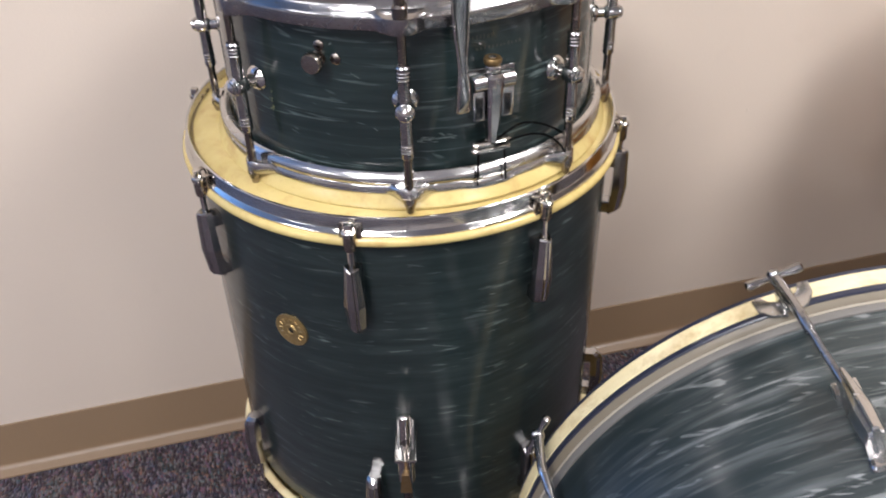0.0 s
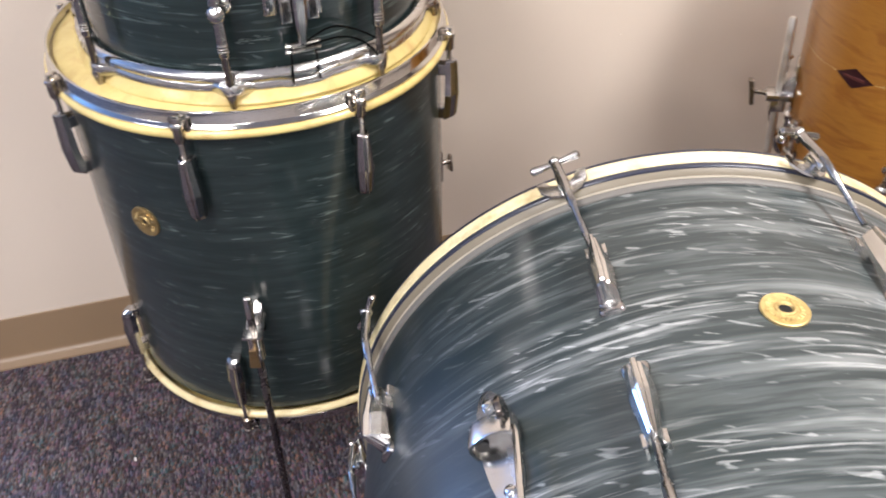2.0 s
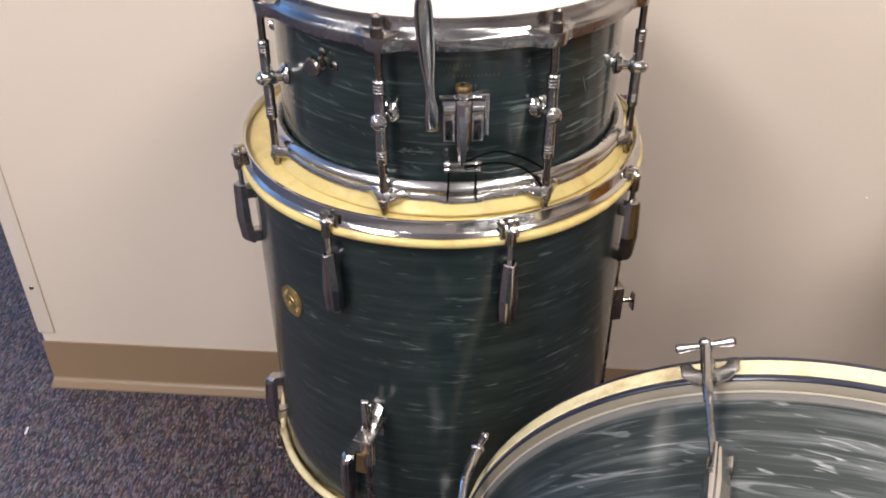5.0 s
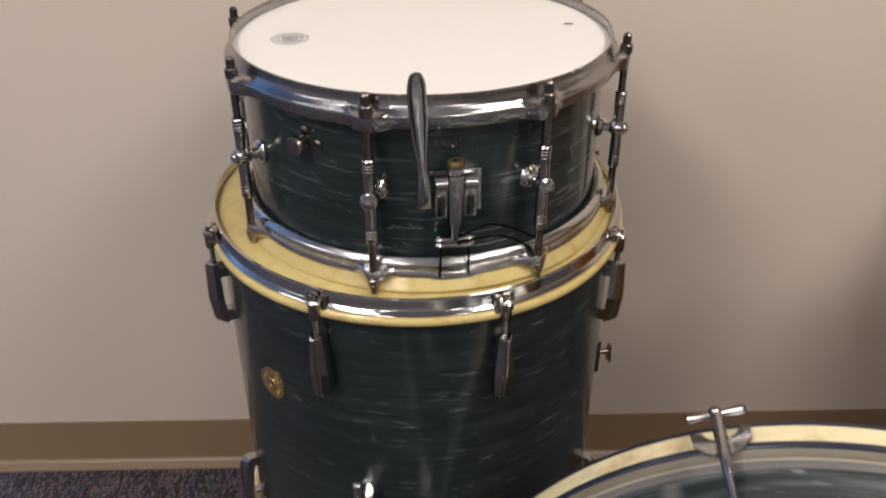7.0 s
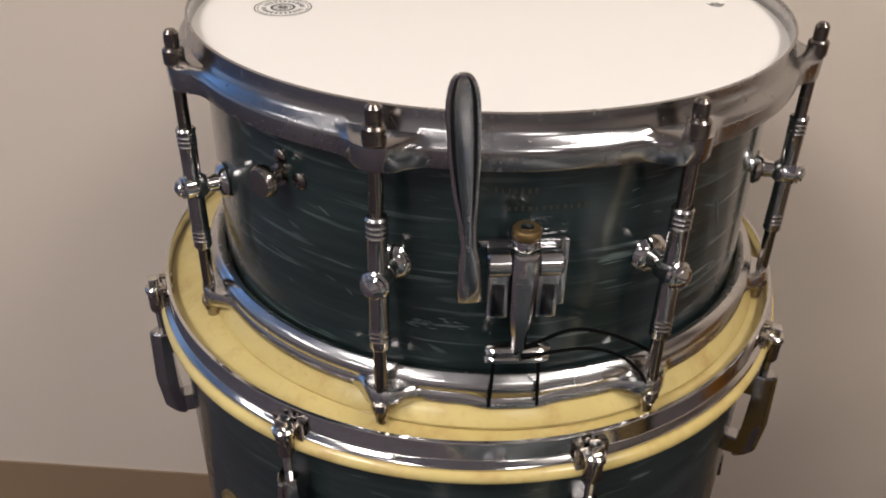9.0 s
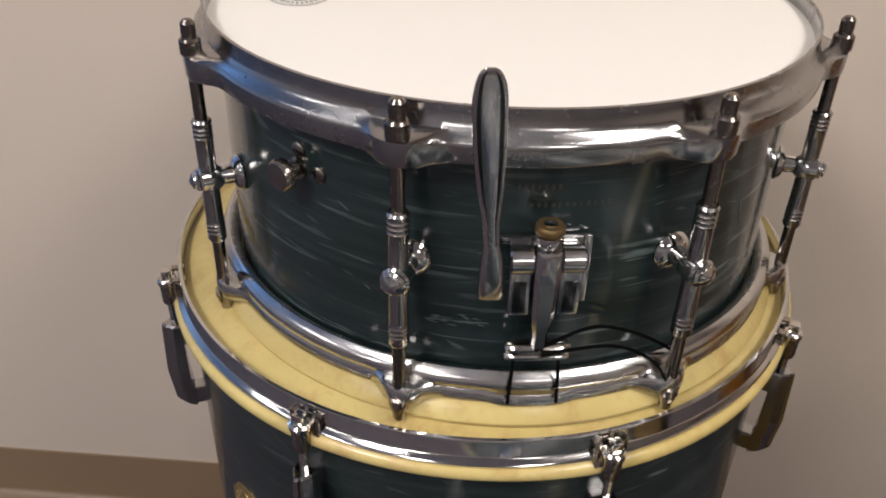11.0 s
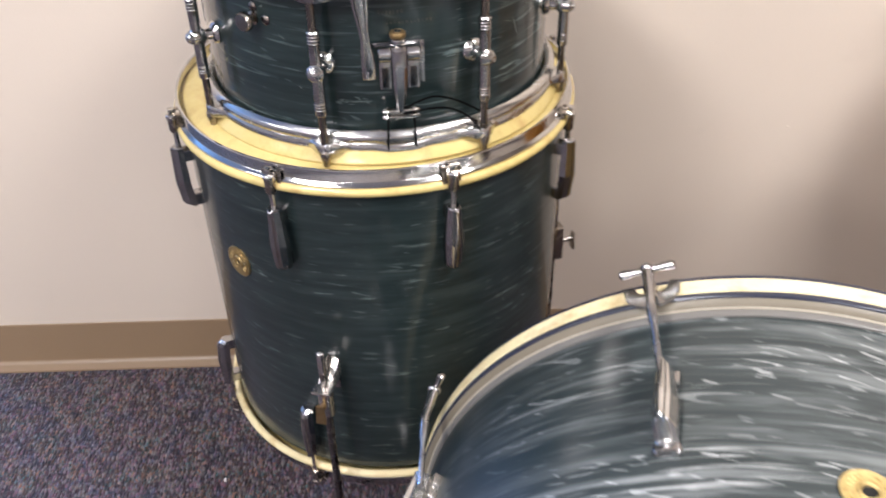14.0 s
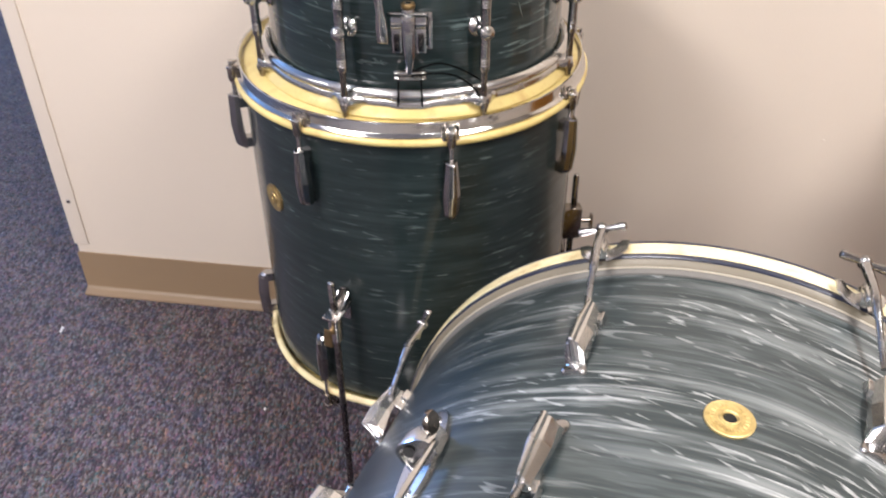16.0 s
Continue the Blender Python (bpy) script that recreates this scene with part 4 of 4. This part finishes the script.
def bass_drum():
    turn = pose(0, 0, 0, 0, 0, -BASS_YAW) @ pose(0, 0, 0, BASS_PITCH)
    origin = Vector((0.6142, 0.5143, 0.3493)) - turn @ Vector((0, 0, BASS_H + 0.0005))
    bd = thing("bass_drum", "large grey-blue pearl bass drum with ivory-striped hoops", "drum", Matrix.Translation(origin) @ turn)
    B = Matrix(((0, 1, 0, 0), (0, 0, 1, 0), (1, 0, 0, BASS_H), (0, 0, 0, 1)))
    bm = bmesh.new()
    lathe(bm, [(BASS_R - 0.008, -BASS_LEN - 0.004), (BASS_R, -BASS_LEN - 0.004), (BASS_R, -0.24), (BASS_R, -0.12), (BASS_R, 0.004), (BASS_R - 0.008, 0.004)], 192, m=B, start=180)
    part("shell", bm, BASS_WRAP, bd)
    for far in (True, False):
        s, z0 = (1, 0.0) if far else (-1, -BASS_LEN)
        bm = bmesh.new()
        prof = [(BASS_R - 0.002, z0 + s * 0.0062), (BASS_R + 0.0030, z0 + s * 0.0060), (BASS_R + 0.0048, z0 + s * 0.0068), (BASS_R + 0.0066, z0 + s * 0.0080), (BASS_R + 0.0086, z0 + s * 0.0096), (BASS_R + 0.0098, z0 + s * 0.0113), (BASS_R - 0.002, z0 + s * 0.0113)]
        lathe(bm, prof, 192, closed=True, m=B)
        collar = part("head_collar", bm, FLESH, bd, "tan skin tucked on its flesh hoop")
        bm = bmesh.new()
        lathe(bm, [(BASS_R - 0.001, z0 - s * 0.0022), (BASS_R + 0.0020, z0 - s * 0.0022), (BASS_R + 0.0028, z0 - s * 0.0010), (BASS_R + 0.0030, z0 + s * 0.0050), (BASS_R - 0.001, z0 + s * 0.0056)], 192, closed=True, m=B)
        # raised pale ring stands in for the highlight on the flesh hoop's edge
        part("collar_highlight", bm_ring(BASS_R + 0.0034, z0 + s * 0.0060, 0.0011, B), COLLAR_GLINT, collar, "pale ring painting the highlight along the collar")
        part("skin_edge", bm, GREYSKIN, collar, "grey trimmed edge of the skin")
        bm = bmesh.new()
        a0, a1 = z0 + s * 0.0116, z0 + s * 0.0415
        prof = [(BASS_H - 0.0125, a0), (BASS_H - 0.001, a0), (BASS_H, a0 + s * 0.001), (BASS_H, a1 - s * 0.0012), (BASS_H - 0.0012, a1), (BASS_H - 0.0125, a1)]
        lathe(bm, prof, 192, closed=True, m=B)
        hoop = part("hoop", bm, BLUE, bd, "navy lacquered wooden hoop")
        bm = bmesh.new()
        i0, i1 = a0 + s * 0.0055, a1 - s * 0.0062
        lathe(bm, [(BASS_H - 0.001, i0), (BASS_H + 0.0009, i0 + s * 0.0006), (BASS_H + 0.0009, i1 - s * 0.0006), (BASS_H - 0.001, i1)], 192, closed=True, m=B)
        part("inlay", bm, IVORY, hoop, "ivory stripe inlaid in the hoop")
        bm = bmesh.new()
        disc(bm, BASS_R - 0.001, 0.0, 8, 120)
        bm.transform(B @ Matrix.Translation((0, 0, z0 + s * 0.010)))
        part("head", bm, CALF if far else WHITE_HEAD, bd, "")
    lug = bass_lug_mesh("bass_lug", 0.072, SATIN)
    foot = bass_foot_mesh("lug_foot", 0.072, HOOP_CHROME)
    rod = bmesh.new()
    tube(rod, ((0, 0, 0.036), (0, 0, 0.0), (-0.005, 0, -0.026), (-0.0053, 0, -0.028), (-0.0160, 0, -0.078)), [0.0050, 0.0044, 0.0040, 0.0028, 0.0028], 12)
    tube(rod, ((0, -0.0245, 0.040), (0, -0.023, 0.040), (0, -0.020, 0.040), (0, -0.006, 0.040), (0, 0.006, 0.040), (0, 0.020, 0.040), (0, 0.023, 0.040), (0, 0.0245, 0.040)), [0.0022, 0.0042, 0.0044, 0.0030, 0.0030, 0.0044, 0.0042, 0.0022], 12)
    spun(rod, [(0.0026, -0.0065), (0.0052, -0.0040), (0.0058, 0.0), (0.0052, 0.0040), (0.0026, 0.0065)], pose(0, 0, 0.040, 0, 90, 0), 14)
    rod = finish(rod, "t_rod", HOOP_CHROME, 40)
    claw = bmesh.new()
    for s in (-1, 1):
        pts = [(0.004, -0.0125, -0.003), (0.015, -0.0122, 0.002), (0.0235, -0.0112, 0.012), (0.0245, -0.0085, 0.022), (0.0165, -0.0095, 0.025), (0.0120, -0.0112, 0.018), (0.004, -0.0118, 0.014)]
        low = [(x, s * y, zz) for y, x, zz in pts]
        high = [(x + 0.0019, s * y, zz + 0.0005) for y, x, zz in pts]
        loft(claw, [low, high])
    box(claw, (-0.0125, -0.0055, 0.002), (-0.002, 0.0055, 0.019), 0.002)
    spun(claw, [(0.0046, -0.004), (0.0055, -0.002), (0.0055, 0.016), (0.0046, 0.018)], n=16)
    claw = finish(claw, "claw_hook", SATIN, 30)
    for k, (a, spin) in enumerate(zip(BASS_LUGS, (-8, 0, 0, 20, 0, 30, 0, 0, 45))):
        part("lug_foot", foot, None, part("lug", lug, None, bd, m=B @ ring(a, BASS_R, -0.0745)))
        bent = a < -60
        r = part("t_rod", rod, None, bd, m=B @ (ring(-63.7, BASS_R + 0.033, -0.016) if bent else ring(a - 1.6, BASS_R + 0.033, -0.008) @ pose(0, 0, 0, 5.5) if k == 1 else ring(a, BASS_R + 0.033, 0.002) @ pose(0, 0, -0.078, 15.0) @ pose(0, 0, 0.088) if k == 2 else ring(a, BASS_R + 0.033, 0.002)))
        r.matrix_basis = r.matrix_basis @ pose(0, 0, 0, 0, 0, spin) if spin else r.matrix_basis
        if not bent:
            part("claw_hook", claw, None, r, m=pose(0, 0, 0, 0, 0, -spin) @ pose(-0.006, 0, 0.012 if k == 1 else -0.004 if k == 2 else 0.004))
        part("lug_foot", foot, None, part("lug", lug, None, bd, m=B @ ring(a + 0.9, BASS_R, -BASS_LEN + 0.064, True)))
        r = part("t_rod", rod, None, bd, m=B @ ring(a + 0.9, BASS_R + 0.027, -BASS_LEN - 0.004, True))
        part("claw_hook", claw, None, r)
    # badge with grommet
    bm = bmesh.new()
    spun(bm, [(0.0192, -0.001), (0.0192, 0.0008), (0.0182, 0.0014), (0.0172, 0.0010), (0.0088, 0.0011), (0.0080, 0.0024), (0.0066, 0.0028), (0.0056, 0.0020), (0.0052, 0.0004)], n=48)
    emboss(bm, 0.0108, 0.0150, 0.0010, 0.0008, 22)
    b = part("badge", bm, GOLD, bd, "round gold badge with a centre vent hole", B @ ring(1.23, BASS_R + 0.0008, -0.1766) @ pose(0, 0, 0, 0, 90, 0))
    # black disc in the grommet stands for the hole's shade
    bm = bmesh.new()
    spun(bm, [(0.0052, 0.0007), (0.0012, 0.0007)], n=20)
    part("vent_hole", bm, DARK, b)
    # spur brackets
    for side in (-1, 1):
        q = B @ ring(side * 39.2, BASS_R, -0.2297)
        if side > 0:
            q = q @ Matrix.Diagonal((1, -1, 1, 1))
        bm = bmesh.new()
        outline = []
        for k in range(24):
            t = 2 * math.pi * k / 24
            zz = 0.060 * math.sin(t)
            outline.append((0.0165 * math.copysign(abs(math.cos(t)) ** 0.95, math.cos(t)) - 0.13 * zz, zz - 0.011))
        loft(bm, [[(x, y, zz) for y, zz in outline] for x in (-0.001, 0.0035)])
        spur = part("spur_bracket", bm, SATIN, bd, "chrome spur bracket with a folding leg", q)
        bm = bmesh.new()
        secs = []
        for zz, w, h in ((0.013, 0.0140, 0.008), (0.0105, 0.0175, 0.0150), (0.006, 0.0195, 0.0190), (-0.0125, 0.0205, 0.0205), (-0.0145, 0.0205, 0.0200), (-0.0145, 0.0180, 0.0175), (-0.010, 0.0165, 0.0160)):
            secs.append([(0.002 + h * math.sin(math.pi * k / 12) ** 0.38, -w * math.cos(math.pi * k / 12), zz) for k in range(13)])
        loft(bm, secs)
        part("housing", bm, SATIN, spur, smooth=25)
        # dark plug on the housing paints the shade of an empty socket
        bm = bmesh.new()
        spun(bm, [(0.0052, 0.0), (0.0052, 0.002), (0.0032, 0.0022)], pose(0.0110, -0.0090, -0.0112, 180), 18)
        part("socket", bm, DARK, spur, "dark disc painting the shade in the rod socket")
        for yy, zz in ((-0.0075, 0.0338), (0.0065, -0.0550)):
            bm = bmesh.new()
            spun(bm, [(0.0048, 0.003), (0.0048, 0.005), (0.0026, 0.0066), (0.0006, 0.0066)], pose(0, yy, zz, 0, 90, 0), 16)
            part("screw", bm, CHROME, spur)
        bm = bmesh.new()
        spun(bm, [(0.0090, -0.0026), (0.0102, -0.0015), (0.0102, 0.0015), (0.0090, 0.0026)], pose(0.0235, 0.0190, 0.0020, 90, 0, 12), 22)
        tube(bm, ((0.0235, 0.0190, 0.0020), (0.0120, 0.0080, -0.0020)), 0.0034, 10)
        part("thumb_screw", bm, BROWN_STEEL, spur, "dark round thumb screw")
        bm = bmesh.new()
        tube(bm, ((0.010, 0.016, -0.006), (0.013, 0.0225, -0.012), (0.015, 0.0240, -0.020), (0.016, 0.0235, -0.06), (0.018, 0.022, -0.150), (0.004, 0.014, -0.22)), 0.0030, 12)
        part("spur_rod", bm, CHROME, spur)
    return bd


bass_drum()


# ---- wooden tom beside the wall ----
def wood_tom():
    wt = thing("wooden_tom", "amber lacquered wooden tom with a dark diamond badge", "drum", pose(1.242, 0.893, 0.0, 0, -5.0, 0))
    R = 0.155
    bm = bmesh.new()
    lathe(bm, [(R - 0.007, 0.25), (R, 0.25), (R, 0.38), (R, 0.52), (R, 0.78), (R - 0.007, 0.78)], 120, start=20)
    part("shell", bm, WOOD, wt)
    for name, z0, z1 in (("top_head", 0.786, 0.770), ("bottom_head", 0.244, 0.262)):
        bm = bmesh.new()
        disc(bm, R + 0.003, z0, 6, 96)
        part(name, bm, WHITE_HEAD, wt)
        bm = bmesh.new()
        lo, hi = min(z0, z1) - 0.010, max(z0, z1) + 0.010
        lathe(bm, [(R + 0.004, lo), (R + 0.010, lo), (R + 0.008, (lo + hi) / 2), (R + 0.010, hi), (R + 0.004, hi)], 120, closed=True)
        part("hoop", bm, CHROME, wt, "chrome counter hoop")
    # beaded inlay line
    bm = bmesh.new()
    for k in range(150):
        a = 150 + 110 * k / 150
        if 188.6 < a < 211.4:
            continue
        w = 0.20 + 0.14 * math.sin(k * 2.7)
        if (k * 7) % 5 < 2:
            continue
        lathe(bm, [(R + 0.0001, 0.5722), (R + 0.0005, 0.5730), (R + 0.0005, 0.5742), (R + 0.0001, 0.5750)], 1, start=a, sweep=w)
    tagged(part("beaded_inlay", bm, IVORY, wt, "thin line of pale inlay chips", smooth=0), kind="stuff")
    # diamond badge
    bm = bmesh.new()
    for grow, lift in ((1.0, 0.0004), (0.72, 0.0010)):
        rows = []
        for k in range(13):
            t = -1 + k / 6
            h = 0.0155 * grow * (1 - abs(t)) + 0.0002
            a = 199.9 + 10.6 * grow * t
            rows.append([ring(a, R + lift, 0.5735 + q).translation for q in (-h, h)])
        vs = [[bm.verts.new(p) for p in r] for r in rows]
        for p, q in zip(vs, vs[1:]):
            bm.faces.new((p[0], q[0], q[1], p[1]))
    badge = part("badge", bm, RED, wt, "dark burgundy diamond badge", smooth=0)
    bm = bmesh.new()
    lathe(bm, [(R + 0.0012, 0.5715), (R + 0.0016, 0.5725), (R + 0.0016, 0.5755), (R + 0.0012, 0.5765)], 6, start=194, sweep=12)
    part("badge_bar", bm, FOIL, badge, "reddish band", smooth=0)
    # legs and brackets
    for k, a in enumerate((151.0, 271.0, 31.0)):
        bm = bmesh.new()
        box(bm, (0.0005, -0.012, -0.026), (0.004, 0.012, 0.056), 0.0016)
        box(bm, (0.003, -0.014, -0.007), (0.042, 0.014, 0.004), 0.002)
        loft(bm, [[(0.003, y, 0.036), (0.008, y, 0.034), (0.026, y, 0.010), (0.028, y, 0.002), (0.003, y, 0.0)] for y in (-0.005, 0.005)])
        box(bm, (0.010, -0.009, -0.030), (0.034, 0.009, -0.006), 0.003)
        bracket = part("leg_bracket", bm, SATIN, wt, "", ring(a, R, 0.473), 25)
        bm = bmesh.new()
        tube(bm, ((0.040, 0, 0.0), (0.062, 0, 0.004)), 0.0042, 10)
        loft(bm, [[(x0, -w, zz), (x0 + 0.007, -w, zz), (x0 + 0.007, w, zz), (x0, w, zz)] for x0, w, zz in ((0.058, 0.0052, -0.020), (0.060, 0.0058, 0.0), (0.064, 0.0052, 0.024))])
        part("wing_screw", bm, DULL_STEEL, bracket)
        bm = bmesh.new()
        tube(bm, ((0.018, -0.004, 0.036), (0.018, -0.004, 0.060)), 0.0030, 10)
        tube(bm, ((0.013, -0.010, 0.061), (0.023, 0.004, 0.061)), 0.0036, 10)
        part("memory_bolt", bm, CHROME, bracket)
        bm = bmesh.new()
        tube(bm, ((0.030, -0.004, -0.028), (0.026, -0.005, -0.050), (0.018, -0.007, -0.080), (0.008, -0.009, -0.104), (0.001, -0.010, -0.115)), [0.0050, 0.0056, 0.0062, 0.0072, 0.0080], 12)
        part("bracket_brace", bm, CHROME, bracket)
        low = -0.178 * math.cos(radians(a)) * 0.0875
        bm = bmesh.new()
        tube(bm, ((0, 0, 0.604), (0, 0, 0.600), (0, 0, low + 0.012)), [0.0045, 0.0062, 0.0062], 12)
        leg = part("leg", bm, LEG_CHROME, wt, "", ring(a, 0.178, 0))
        bm = bmesh.new()
        spun(bm, [(0.007, low + 0.040), (0.011, low + 0.034), (0.012, low + 0.003), (0.009, low + 0.001)], n=14)
        part("rubber_foot", bm, DARK, leg)
    # small chrome pegs on a dark plate
    bm = bmesh.new()
    box(bm, (0.0002, -0.006, -0.034), (0.012, 0.002, 0.034), 0.0015)
    plate = part("lug_plate", bm, SATIN, wt, "", ring(172.5, R, 0.427))
    for zz in (-0.022, 0.022):
        bm = bmesh.new()
        tube(bm, ((0.013, -0.010, zz), (0.013, -0.005, zz), (0.013, 0.0, zz), (0.013, 0.019, zz)), [0.0040, 0.0050, 0.0034, 0.0034], 10)
        tube(bm, ((0.013, 0.020, zz - 0.013), (0.013, 0.020, zz + 0.013)), 0.0034, 10)
        part("peg", bm, CHROME, plate)
    # turned lugs with two knobs
    bm = bmesh.new()
    spun(bm, [(0.0040, 0.030), (0.0074, 0.0285), (0.0082, 0.0240), (0.0070, 0.0195), (0.0046, 0.0175), (0.0042, 0.0060), (0.0050, 0.0), (0.0042, -0.0060), (0.0046, -0.0155), (0.0078, -0.0180), (0.0092, -0.0235), (0.0080, -0.0285), (0.0040, -0.0300)], pose(0.021, 0, 0), 20)
    spun(bm, [(0.0085, -0.001), (0.0085, 0.003), (0.0050, 0.005), (0.0046, 0.021)], pose(0, 0, 0, 0, 90, 0), 16)
    lug = finish(bm, "tom_lug", SATIN, 40)
    for k in range(6):
        part("lug", lug, None, wt, m=ring(229 + 60 * k, R, 0.446) @ pose(0, 0, 0, -9))
    return wt


wood_tom()


# ---- scraps on the carpet ----
for x, y, a, l in ((-0.5152, 1.0757, 100, 0.0085), (-0.0432, 0.924, 97, 0.0036)):
    bm = bmesh.new()
    box(bm, (-l, -0.0017, 0.0004), (l, 0.0017, 0.0014), 0.0004)
    ob = new("paper_scrap", finish(bm, "paper_scrap", SCRAP))
    ob.matrix_world = pose(x, y, 0.0005, 0, 0, a)
    tagged(ob, "tiny white scrap of paper lying on the carpet", "scrap", "scraps on the carpet")
